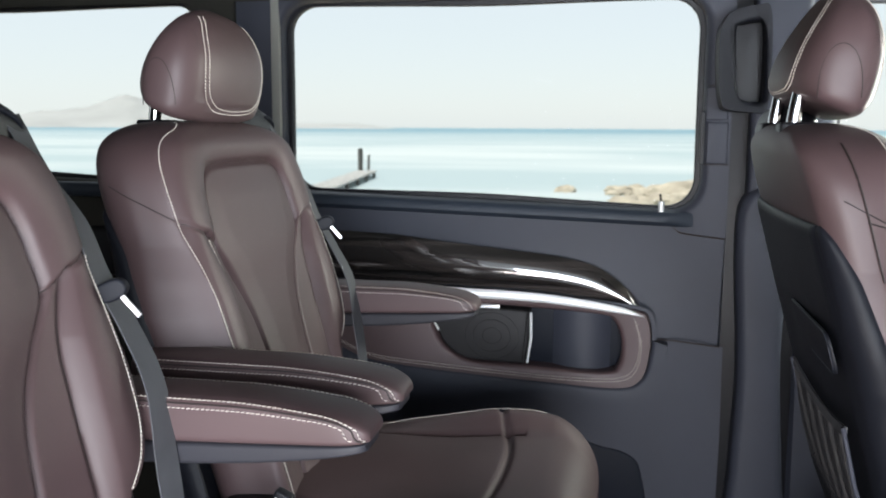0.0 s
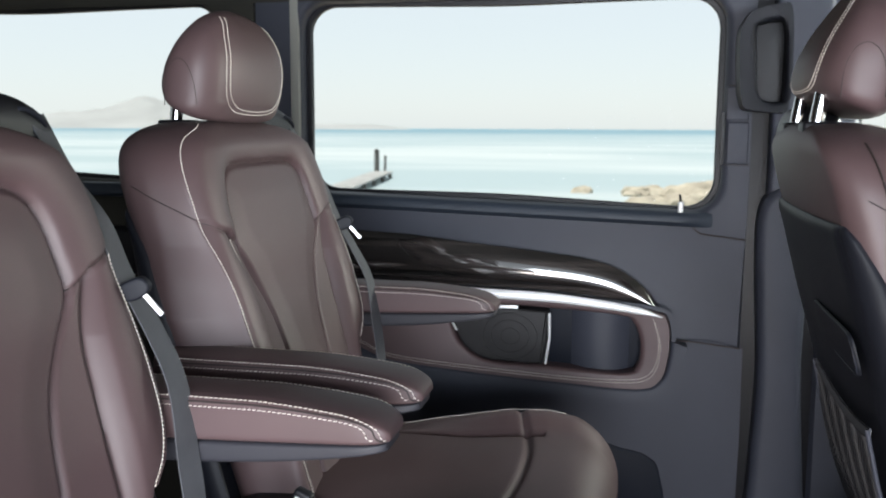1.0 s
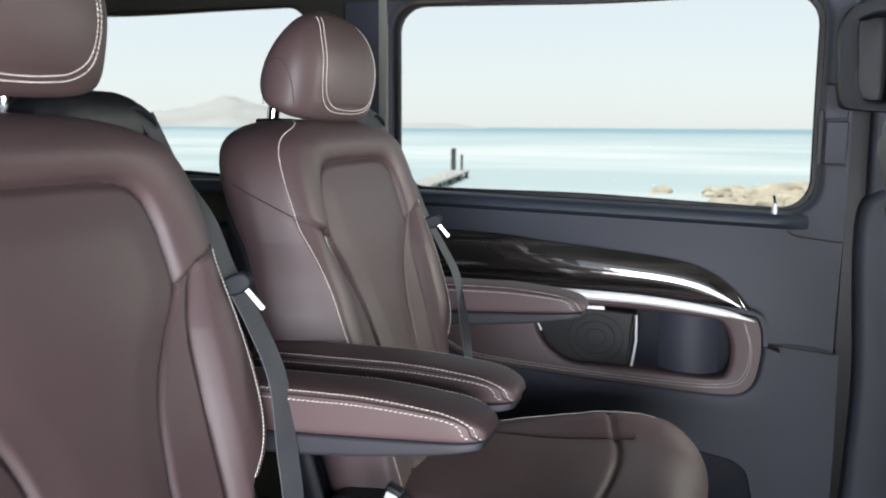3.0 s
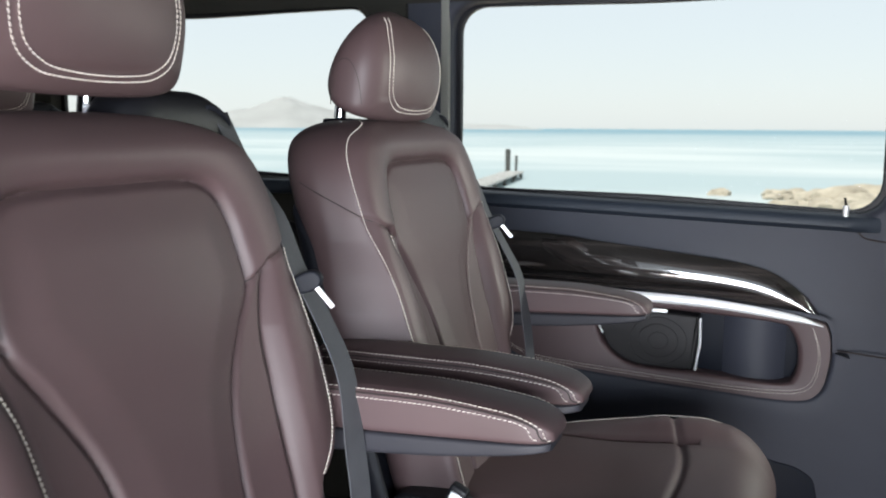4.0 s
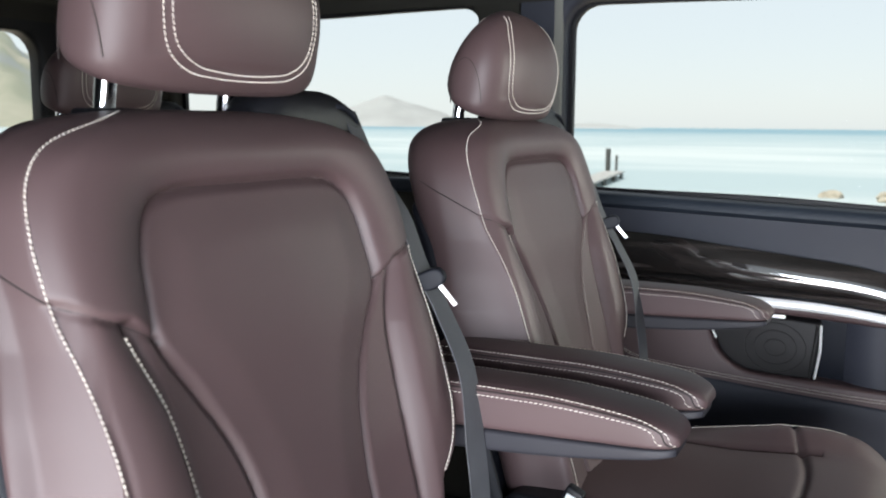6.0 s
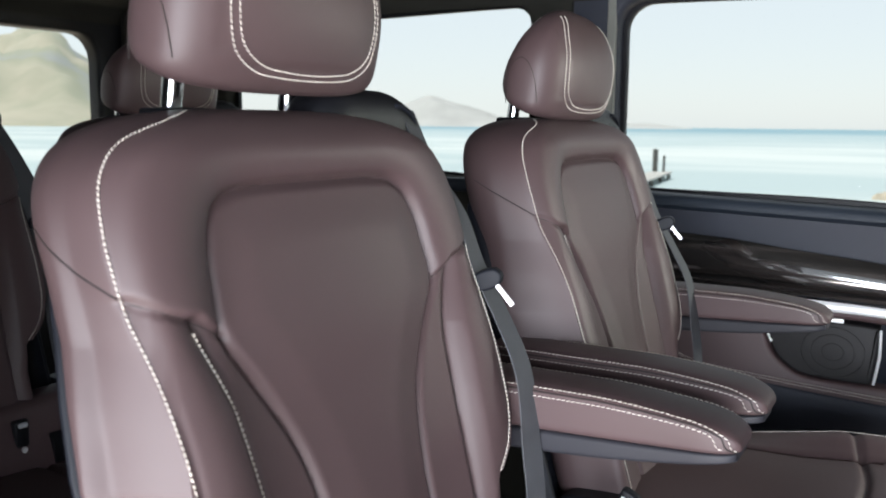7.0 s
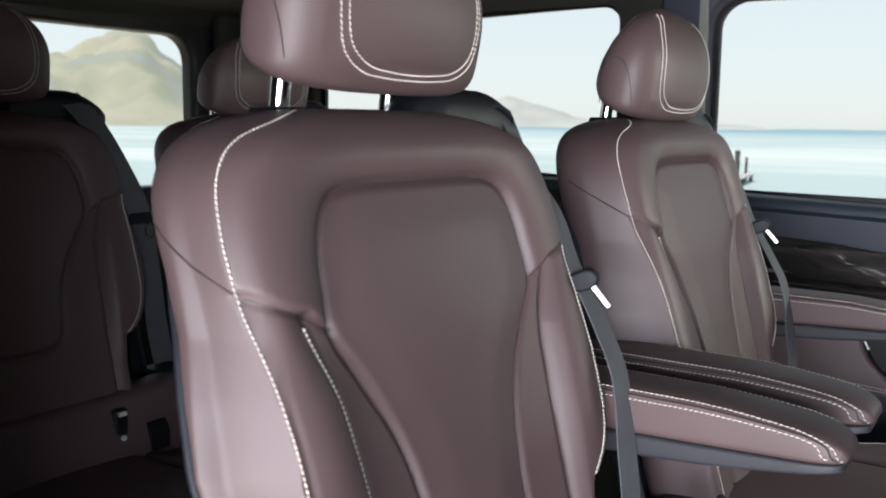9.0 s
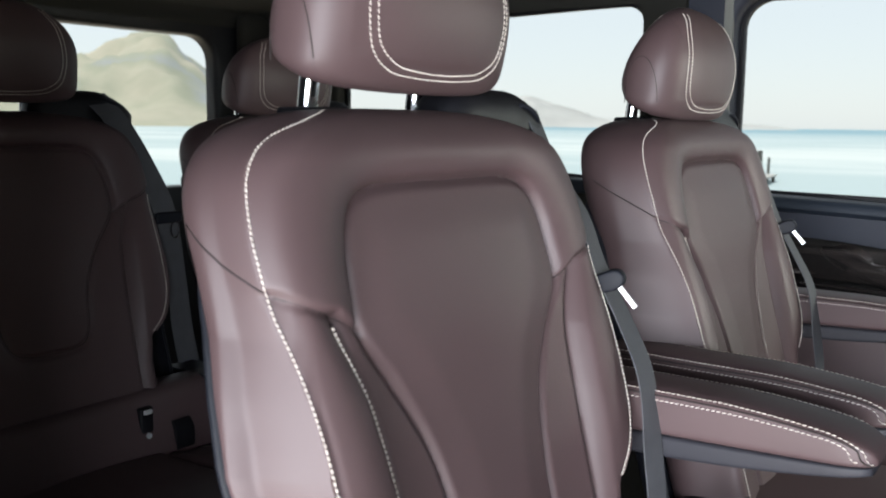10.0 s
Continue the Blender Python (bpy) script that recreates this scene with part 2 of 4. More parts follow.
def sstep(a, b, v):
    t = np.clip((v - a) / (b - a), 0, 1)
    return t * t * (3 - 2 * t)


def half_width(z):
    z = np.asarray(z, float)
    u = np.clip((z - 0.85) / (SEAT_TOP - 0.85), 0, 0.9999)
    top = 0.238 * (1 - u ** 3.2) ** (1 / 3.2)
    low = np.interp(z, (0.40, 0.56, 0.60, 0.63, 0.67, 0.72, 0.77, 0.81, 0.85), (0.17, 0.175, 0.196, 0.226, 0.249, 0.254, 0.247, 0.239, 0.238))
    return np.where(z > 0.85, top, low)


def panel_half(z):
    return np.interp(z, (0.40, 0.60, 0.66, 0.71, 0.76, 0.80, 0.84, 0.868, 0.893, 0.905, 0.908), (0.07, 0.07, 0.076, 0.09, 0.118, 0.147, 0.147, 0.143, 0.13, 0.105, 0.0))


def wing_half(z):
    return np.interp(z, (0.40, 0.60, 0.70, 0.76, 0.82), (0.135, 0.14, 0.146, 0.154, 0.178))


def seam_z(y):
    return np.interp(np.abs(y), (0.147, 0.178, 0.20, 0.228, 0.26), (0.802, 0.820, 0.829, 0.842, 0.856))


PANEL_LINE = smooth_line([(0.0, 0.908), (0.06, 0.908), (0.105, 0.905), (0.13, 0.893), (0.143, 0.868), (0.147, 0.84), (0.147, 0.802), (0.118, 0.76), (0.09, 0.71), (0.076, 0.66), (0.07, 0.60), (0.07, 0.44)], 420)
WING_LINE = smooth_line([(0.178, 0.820), (0.154, 0.76), (0.146, 0.70), (0.14, 0.60), (0.135, 0.44)], 260)
SEAM_LINE = smooth_line([(0.147, 0.802), (0.178, 0.820), (0.20, 0.829), (0.2245, 0.8405)], 90)
EDGE_LINE = smooth_line([(0.10, 0.9655), (0.14, 0.9585), (0.190, 0.943), (0.217, 0.918), (0.227, 0.88), (0.226, 0.842), (0.221, 0.80), (0.219, 0.75), (0.218, 0.71), (0.214, 0.67), (0.199, 0.633), (0.176, 0.607)], 300)
UPRIGHT_PANEL = smooth_line([(0.0, 0.911), (0.08, 0.911), (0.118, 0.905), (0.139, 0.884), (0.149, 0.845), (0.146, 0.80), (0.104, 0.743), (0.078, 0.685), (0.070, 0.635), (0.056, 0.610), (0.030, 0.602), (0.0, 0.601)], 420)


def line_gap(y, z, line):
    """How far a place lies from a line on the backrest, and the same on both halves."""
    d = np.full(np.shape(y), 9.0)
    for a in range(0, len(line)):
        d = np.minimum(d, (np.abs(y) - line[a, 0]) ** 2 + (z - line[a, 1]) ** 2)
    return np.sqrt(d)


def groove(y, z, line, depth, width):
    return -depth * np.exp(-(line_gap(y, z, line) / width) ** 2)


def relief(y, z, bench=False):
    """How far the upholstery stands forward of the backrest's plane."""
    y, z = np.broadcast_arrays(np.asarray(y, float), np.asarray(z, float))
    ay, wb = np.abs(y), wing_half(z)
    line = UPRIGHT_PANEL if bench else PANEL_LINE
    down = line[::-1]
    pb = np.interp(z, down[:, 1], down[:, 0], left=0.0 if bench else 0.07, right=0.0)
    gap = line_gap(y, z, line)
    sd = np.where((ay < pb) & (z < line[0, 1]), -gap, gap)
    low = 1 - sstep(-0.010, 0.010, z - seam_z(y))
    panel = -0.006 * sstep(0.80, 0.72, z) * (0 if bench else 1) + 0.004 * sstep(0.0, 0.05, -sd) - 0.003
    frame_ = -0.003 + 0.015 * np.sin(np.pi * np.clip(sd / 0.095, 0, 1) ** 0.8)
    t_strip = np.clip((ay - pb) / np.maximum(wb - pb, 0.004), 0, 1)
    strip = -0.001 - (0.009 - 0.007 * t_strip ** 1.5) * sstep(0.815, 0.75, z)
    t_wing = np.clip((ay - wb) / np.maximum(0.222 - wb, 0.01), 0, 1)
    wing = -0.003 + 0.015 * (0.6 * sstep(0.0, 0.25, t_wing) + 0.4 * t_wing) * sstep(0.86, 0.72, z) + 0.010 * np.sin(np.pi * np.clip(t_wing, 0, 1)) * sstep(0.57, 0.68, z)
    k_wing = sstep(-0.005, 0.005, ay - wb)
    lower = strip * (1 - k_wing) + wing * k_wing
    if bench:
        lower = np.where(ay < wb, -0.003 + 0.004 * sstep(0, 0.03, sd), wing)
    outside = lower * low + frame_ * (1 - low)
    k = sstep(-0.004, 0.004, sd)
    out = panel * (1 - k) + outside * k
    out = out - (0.0065 if not bench else 0.005) * np.exp(-(gap / 0.0042) ** 2)
    out = out + groove(y, z, WING_LINE, 0.005 if not bench else 0.003, 0.0046)
    return out + groove(y, z, SEAM_LINE, 0.0040, 0.0028) + groove(y, z, EDGE_LINE - (0.0045, 0.0), 0.0018, 0.0030)


def plane_x(z):
    return 0.016 - 0.285 * (np.asarray(z, float) - 0.80)


def crown(z):
    q = np.clip((np.asarray(z, float) - (SEAT_TOP - 0.04)) / 0.04, 0, 1)
    return -0.045 * (1 - np.sqrt(1 - q * q * 0.998))


def side_y(z, fall):
    """The flat side panel: it leans from the edge seam out to the seat's full width."""
    w = float(half_width(z))
    r = min(SIDE_R, w * 0.5)
    seam = min(w - 0.004, float(np.interp(z, EDGE_LINE[::-1, 1], EDGE_LINE[::-1, 0], left=0.165)))
    over = max(0.0, seam - (w - r))
    start = math.sqrt(max(0.0, r * r - over * over)) - r
    t = np.clip((start - np.asarray(fall, float)) / float(np.interp(z, (0.60, 0.75, 0.86), (0.068, 0.066, 0.048))), 0, 1)
    return start, seam + (w - seam) * (1 - (1 - t) ** 1.45)


def front_x(y, z, bench=False):
    """The upholstery's front at a place of the backrest."""
    y, z = np.asarray(y, float), np.asarray(z, float)
    w = half_width(z)
    over = np.clip(np.abs(y) - (w - SIDE_R), 0, SIDE_R * 0.999)
    return plane_x(z) + crown(z) - (SIDE_R - np.sqrt(SIDE_R ** 2 - over ** 2)) + relief(y, z, bench)


def on_back(line, sign=1, bench=False):
    """Places and normals along a line (y, z) of the backrest's front."""
    y, z = sign * line[:, 0], line[:, 1]
    e = 0.0015
    x = front_x(y, z, bench)
    dy = (front_x(y + e, z, bench) - front_x(y - e, z, bench)) / (2 * e)
    dz = (front_x(y, z + e, bench) - front_x(y, z - e, bench)) / (2 * e)
    n = np.stack([np.ones_like(x), -np.clip(dy, -2, 2), -np.clip(dz, -2, 2)], 1)
    return np.stack([x, y, z], 1), n / np.linalg.norm(n, axis=1)[:, None]


def evened(points, normals, n=25):
    """The same line with its small dips drawn straight."""
    pad = np.pad(points[:, 0], n // 2, mode="edge")
    out = points.copy()
    out[:, 0] = np.convolve(pad, np.ones(n) / n, mode="valid") + 0.0004
    return out, normals


def back_mesh(bench=False):
    zs = np.concatenate([np.linspace(0.42, 0.925, 230, endpoint=False), SEAT_TOP - 0.043 * (1 - np.sin(np.linspace(0, 1, 26) * math.pi / 2)) - 0.0002])
    mid, side, arc = 211, 16, 10
    verts = []
    for z in zs:
        w, cr = float(half_width(z)), float(crown(z))
        r = min(SIDE_R, w * 0.5)
        rr = min(0.026, w * 0.45)
        qa = np.linspace(0, math.pi / 2, 9)
        back_y = np.concatenate([np.linspace(0, w - rr, 9)[:-1], w - rr + rr * np.sin(qa)])[:-1]
        back_f = np.concatenate([np.full(8, 0.0), rr * (1 - np.cos(qa))])[:-1] - BACK_T - 0.010 * (1 - (back_y / w) ** 2)
        ys = np.concatenate([-back_y, np.full(side, -w), -w + r * (1 - np.cos(np.linspace(0, math.pi / 2, arc + 1)[1:])), np.linspace(-(w - r), w - r, mid)[1:-1],
                             w - r * (1 - np.cos(np.linspace(math.pi / 2, 0, arc + 1)[:-1])), np.full(side, w), back_y[:0:-1]])
        fall = np.concatenate([back_f, np.linspace(-BACK_T + rr, -r, side), -r + r * np.sin(np.linspace(0, math.pi / 2, arc + 1)[1:]), np.zeros(mid - 2),
                               -r + r * np.sin(np.linspace(math.pi / 2, 0, arc + 1)[:-1]), np.linspace(-r, -BACK_T + rr, side), back_f[:0:-1]])
        start, panel_y = side_y(z, fall)
        ys = np.where((fall < start) & (fall > -BACK_T + rr), np.sign(ys) * np.minimum(panel_y, np.abs(ys)), ys)
        keep = sstep(-0.075, 0.0, fall)
        q = np.clip((z - (SEAT_TOP - 0.04)) / 0.04, 0, 1)
        rear = 0.03 * (1 - math.sqrt(1 - q * q * 0.998))
        x = plane_x(z) + fall + (cr + relief(ys, z, bench)) * keep + rear * (1 - keep)
        # the side panel swells a little
        swell = 0.003 * np.sin(np.pi * np.clip((-fall - r) / (BACK_T - r), 0, 1)) ** 2 * np.sign(ys)
        verts += list(zip(x, ys + np.where((fall < -r * 0.99) & (fall > -BACK_T * 0.98), swell, 0), np.full(len(ys), z)))
    n = len(verts) // len(zs)
    faces = grid_faces(n, len(zs), wrap=True)
    faces.append(tuple((len(zs) - 1) * n + i for i in range(n)))
    return verts, faces


HEAD_Z0, HEAD_Z1 = 0.964, 1.128
HEAD_FRONT = smooth_line([(0, -0.046), (0.07, -0.031), (0.2, -0.019), (0.4, -0.012), (0.6, -0.013), (0.8, -0.023), (0.93, -0.039), (1, -0.060)], 200)
HEAD_REAR = smooth_line([(0, -0.106), (0.07, -0.119), (0.25, -0.127), (0.45, -0.122), (0.65, -0.108), (0.82, -0.091), (0.94, -0.076), (1, -0.062)], 200)


def head_row(t):
    """Half width, front and rear of the headrest at a height t from 0 to 1."""
    w = 0.136 * (0.86 + 0.14 * math.sqrt(max(0, 1 - (1 - min(t / 0.16, 1)) ** 2.4))) * (1 - max(0, (t - 0.36) / 0.64) ** 2.5) ** 0.5
    return w, float(np.interp(t, HEAD_FRONT[:, 0], HEAD_FRONT[:, 1])), float(np.interp(t, HEAD_REAR[:, 0], HEAD_REAR[:, 1]))


def head_front(y, z, rear=False):
    t = (z - HEAD_Z0) / (HEAD_Z1 - HEAD_Z0)
    w, f, r = head_row(t)
    c, h = (f + r) / 2, (f - r) / 2
    k = min(0.999, abs(y) / max(w, 1e-4))
    return c + h * (1 - k ** 2.7) ** (1 / 2.7) * (-1 if rear else 1)


def head_mesh():
    ts = 0.5 - 0.5 * np.cos(np.linspace(0.0, math.pi, 64))
    ts = np.clip(ts, 0.0005, 0.9995)
    verts, n = [], 72
    for t in ts:
        w, f, r = head_row(t)
        c, h = (f + r) / 2, (f - r) / 2
        for k in range(n):
            a = k / n * math.tau
            ca, sa = math.cos(a), math.sin(a)
            x = c + h * math.copysign(abs(sa) ** (2 / 2.7), sa)
            y = w * math.copysign(abs(ca) ** (2 / 2.7), ca)
            # a shallow seam between the face and the sides
            z = HEAD_Z0 + t * (HEAD_Z1 - HEAD_Z0)
            if sa > 0 and 0.2 < t:
                x -= 0.0022 * math.exp(-((abs(y) - 0.098) / 0.003) ** 2)
            if sa > 0:
                x -= 0.002 * math.exp(-((z - 0.987) / 0.0025) ** 2) * (abs(y) < 0.08)
            z += 0.028 * (1 - t) ** 3 * np.clip((-0.04 - x) / 0.07, 0, 1)
            verts.append((x, y, z))
    faces = grid_faces(n, len(ts), wrap=True)
    faces.append(tuple(range(n - 1, -1, -1)))
    faces.append(tuple((len(ts) - 1) * n + k for k in range(n)))
    return verts, faces


def on_head(line, rear=False):
    pts, nrm = [], []
    e = 0.002
    for y, z in line:
        x = head_front(y, z, rear)
        dy = (head_front(y + e, z, rear) - head_front(y - e, z, rear)) / (2 * e)
        dz = (head_front(y, z + e, rear) - head_front(y, z - e, rear)) / (2 * e)
        n = Vector((1, -max(-3, min(3, dy)), -max(-3, min(3, dz)))).normalized()
        if rear:
            t = (z - HEAD_Z0) / (HEAD_Z1 - HEAD_Z0)
            n, z = -n, z + 0.028 * (1 - t) ** 3 * min(1, max(0, (-0.04 - x) / 0.07))
        pts.append((x, y, z))
        nrm.append(tuple(n))
    return np.array(pts), np.array(nrm)


ARM_X0, ARM_X1, ARM_HALF = -0.03, 0.302, 0.037


def arm_section(s, w, crown_=0.004):
    """A place on the armrest pad: s along it from 0 to 1, w the angle round it."""
    tip = max(0.0, (s - 0.86) / 0.14)
    k = math.sqrt(max(1e-4, 1 - tip ** 2.8))
    h = ARM_HALF * (0.62 + 0.38 * k)
    top = 0.6845 - 0.016 * max(0, (s - 0.55) / 0.45) ** 1.6 - 0.016 * (1 - k)
    bot = 0.634 + 0.013 * s ** 1.5 + 0.004 * (1 - k)
    c, d = math.cos(w), math.sin(w)
    y = h * math.copysign(abs(c) ** (2 / 9), c)
    z = (top + bot) / 2 + (top - bot) / 2 * math.copysign(abs(d) ** (2 / 7), d)
    return y, z + crown_ * (1 - (y / ARM_HALF) ** 2) * max(0, d)


def arm_mesh(low=False):
    """The padded bar with its rounded tip, or the plastic shell under it."""
    rows, n = [], 64
    for s in np.concatenate([np.linspace(0, 0.86, 30, endpoint=False), 0.86 + 0.14 * np.sin(np.linspace(0, 1, 22) * math.pi / 2)]):
        row = []
        for a in range(n):
            y, z = arm_section(s, a / n * math.tau)
            if low:
                seat = 0.634 + 0.013 * s ** 1.5
                depth = 0.017 * (1 - s ** 3) + 0.009
                q = math.sin(a / n * math.tau)
                y, z = y * 0.965, seat + 0.001 + depth * 0.5 * (math.copysign(abs(q) ** 0.4, q) - 1)
            row.append((ARM_X0 + s * (ARM_X1 - ARM_X0) - (0.004 * s if low else 0), y, z))
        rows.append(row)
    verts = [v for r in rows for v in r]
    faces = grid_faces(n, len(rows), wrap=True)
    faces.append(tuple(range(n - 1, -1, -1)))
    faces.append(tuple((len(rows) - 1) * n + k for k in range(n)))
    return verts, faces


def bolster(x):
    """How high the cushion's side rolls stand along it."""
    return float(np.interp(x, (0.05, 0.12, 0.20, 0.27, 0.33, 0.40, 0.46, 0.51), (-0.03, -0.016, 0.004, 0.018, 0.025, 0.022, 0.012, 0.0)))


def cushion_mesh(x0=0.045, x1=0.515, half=0.25, top=0.456):
    rows, n = [], 121
    ss = np.concatenate([np.linspace(x0, x1 - 0.075, 190, endpoint=False), x1 - 0.075 + 0.075 * np.sin(np.linspace(0, 1, 24) * math.pi / 2)])
    for x in ss:
        q = np.clip((x - (x1 - 0.075)) / 0.075, 0, 1)
        roll = 0.085 * (1 - math.sqrt(max(0, 1 - q * q)))
        hw = half - 0.02 * q * q
        row = []
        side = 12
        us = np.concatenate([np.linspace(-1, -1, side), np.linspace(-1, 1, n - 2 * side), np.linspace(1, 1, side)])
        for i, u in enumerate(us):
            y = u * hw
            e = max(0, (abs(y) - (hw - 0.04)) / 0.04)
            z = top + bolster(x) * math.exp(-((abs(y) - 0.205) / 0.042) ** 2) * (1 - q) - 0.035 * (1 - math.sqrt(max(0, 1 - e * e * 0.999)))
            z += 0.008 * math.cos(min(1.0, abs(y) / 0.15) * math.pi / 2) + 0.012 * sstep(0.25, 0.42, x) - roll
            z -= 0.006 * math.exp(-((abs(y) - 0.145) / 0.006) ** 2) * (x < 0.40)
            z -= 0.006 * math.exp(-((x - 0.385 + 0.03 * (y / 0.2) ** 2) / 0.006) ** 2) * float(sstep(0.235, 0.215, abs(y)))
            if i < side - 1:
                z = 0.33 + (z - 0.33) * (i / (side - 1))
            if i > n - side:
                z = 0.33 + (z - 0.33) * ((n - 1 - i) / (side - 1))
            row.append((x, y + (0.006 * math.sin(math.pi * max(0, (z - 0.33) / 0.14)) * np.sign(u) if abs(u) > 0.999 else 0), z))
        rows.append(row)
    rows.append([(x1 - 0.004, v[1], 0.33) for v in rows[-1]])
    verts = [v for r in rows for v in r]
    faces = grid_faces(n, len(rows))
    faces.append(tuple(k for k in range(n)))
    return verts, faces


BACK_V, HEAD_V = {False: back_mesh(False), True: back_mesh(True)}, head_mesh()
EDGE_OFF = EDGE_LINE
shared = {}


def piece(key, name, make, mat, parent, label=""):
    """A part whose mesh is made once and shared by all the seats."""
    if key not in shared:
        made = make()
        if isinstance(made, tuple):
            ob = obj(name, made[0], made[1], mat, parent)
            ob.data.set_sharp_from_angle(angle=radians(50))
        else:
            ob = part(name, made, mat, parent)
        shared[key] = ob.data
    else:
        ob = new(name, shared[key])
        ob.parent = parent
    if label:
        ob["label"] = label
    return ob


def head_stitch_line(off):
    a = 0.089 + off
    half = [(a - 0.026, 1.112), (a - 0.007, 1.085), (a, 1.05), (a, 1.022), (a - 0.008, 1.001 - off * 0.5), (a - 0.030, 0.988 - off * 0.6), (a - 0.060, 0.984 - off * 0.6)]
    return smooth_line([(-y, z) for y, z in half] + [(0, 0.983 - off * 0.6)] + half[::-1], 150)


def seat_back(root, key, bench=False, raised=0.0):
    back = piece(key + "back", "backrest", lambda: BACK_V[bench], LEATHER, root, "dark brown leather backrest with sewn panels")
    for sign in (-1, 1):
        run = EDGE_OFF if sign < 0 else EDGE_OFF[EDGE_OFF[:, 1] < 0.832] - (0.009, 0.0)
        piece(key + "edge%d" % sign, "edge_stitching", lambda: stitches(*evened(*on_back(run, sign, bench)), radius=0.0008), THREAD, back, "cream contrast stitching")
        if not bench and sign < 0:
            line = WING_LINE[4:] + (0.0095, 0.0)
            piece(key + "wing%d" % sign, "wing_stitching", lambda: stitches(*evened(*on_back(line, sign, bench)), radius=0.00095, lift=0.0007), THREAD, back, "cream contrast stitching")

        def cross():
            path = []
            for d in np.linspace(0.009, 0.078, 26):
                z = 0.8425 + 0.62 * (d - 0.009)
                y = min(float(side_y(z, -d)[1]), float(half_width(z)))
                swell = 0.003 * math.sin(math.pi * min(1, max(0, (d - SIDE_R) / (BACK_T - SIDE_R)))) ** 2
                path.append((float(plane_x(z)) - d, sign * (y + swell + 0.0002), z))
            return tube(path, 0.0008, 6)
        piece(key + "cross_side%d" % sign, "cross_seam", cross, DARK_SEAM, back, "sunk dark seam")
        for tag, seam in (("panel", UPRIGHT_PANEL if bench else PANEL_LINE), ("cross", SEAM_LINE[:-1])) + (() if bench else (("wing", WING_LINE),)):
            piece(key + tag + "seam%d" % sign, "seam", lambda: tube((on_back(seam[::3], sign, bench)[0] - (0.0001, 0, 0)).tolist(), 0.0008 if tag != "panel" else 0.0006, 5), DARK_SEAM, back, "sunk dark seam")

    def shell():
        """Wraps the rear and, lower down, the rear corners of the sides."""
        zs = np.concatenate([np.linspace(0.36, 0.84, 34, endpoint=False), 0.84 + 0.016 * np.sin(np.linspace(0, 1, 9) * math.pi / 2)])
        r, verts, inner = 0.026, [], []
        for z in zs:
            w = float(half_width(max(z, 0.66)))
            wrap = float(np.interp(z, (0.36, 0.72, 0.80, 0.84, 0.856), (0.036, 0.034, 0.024, 0.010, 0.0015)))
            end = r * math.acos(1 - wrap / r) if wrap < r else r * math.pi / 2 + wrap - r
            half = []
            for q in np.linspace(0, 1, 13)[1:]:
                y = (w - r) * q
                half.append((y, -BACK_T - 0.010 * (1 - (y / w) ** 2), 0.0, -1.0))
            for q in np.linspace(0, end, 12)[1:]:
                a = min(q / r, math.pi / 2)
                half.append((w - r + r * math.sin(a), -BACK_T + r * (1 - math.cos(a)) + max(0, q - r * math.pi / 2), math.sin(a), -math.cos(a)))
            row = [(-y, f, -ny, nf) for y, f, ny, nf in half[::-1]] + [(0.0, -BACK_T - 0.010, 0.0, -1.0)] + half
            lift = 0.0075 * math.sqrt(max(0.05, 1 - max(0, (z - 0.84) / 0.016) ** 2))
            for k, (y, f, ny, nf) in enumerate(row):
                e = lift * math.sqrt(max(0.05, 1 - (abs(k - len(half)) / len(half)) ** 14))
                verts.append((float(plane_x(z)) + f + nf * e, y + ny * e, z))
                inner.append((float(plane_x(z)) + f - nf * 0.004, y - ny * 0.004, z))
        n, nv, m = len(row), len(zs), len(verts)
        f = [tuple(reversed(q)) for q in grid_faces(n, nv)] + [tuple(m + i for i in q) for q in grid_faces(n, nv)]
        rim = [j * n for j in range(nv)] + [(nv - 1) * n + i for i in range(1, n)] + [j * n + n - 1 for j in range(nv - 2, -1, -1)] + list(range(n - 2, 0, -1))
        f += [(rim[i], rim[(i + 1) % len(rim)], m + rim[(i + 1) % len(rim)], m + rim[i]) for i in range(len(rim))]
        return verts + inner, f

    piece(key + "shell", "back_shell", shell, SHELL, root, "anthracite plastic back shell")
    head = piece("head", "headrest", lambda: HEAD_V, LEATHER, root, "rounded brown leather headrest")
    head.location.z = raised
    for k, off in enumerate((0.0, 0.0075)):
        piece("headst%d" % k, "headrest_stitching", lambda: stitches(*on_head(head_stitch_line(off)), length=0.0038), THREAD, head, "double cream stitching")
    for k, off in enumerate((0.0, 0.0065)):
        piece("headrear%d" % k, "headrest_stitching", lambda: stitches(*on_head(head_stitch_line(off), rear=True), length=0.0038), THREAD, head, "double cream stitching")
    for sign in (-1, 1):
        def arch():
            path = []
            for k in np.linspace(0, math.pi, 25):
                x, z = -0.074 + 0.024 * math.cos(k), 0.990 + 0.062 * math.sin(k) ** 0.8
                w, f, r = head_row((z - HEAD_Z0) / (HEAD_Z1 - HEAD_Z0))
                q = min(0.99, abs(x - (f + r) / 2) / ((f - r) / 2))
                path.append((x, sign * (w * (1 - q ** 2.7) ** (1 / 2.7) + 0.0002), z))
            return tube(path, 0.0006, 6)
        piece("headarch%d" % sign, "side_seam", arch, DARK_SEAM, head)
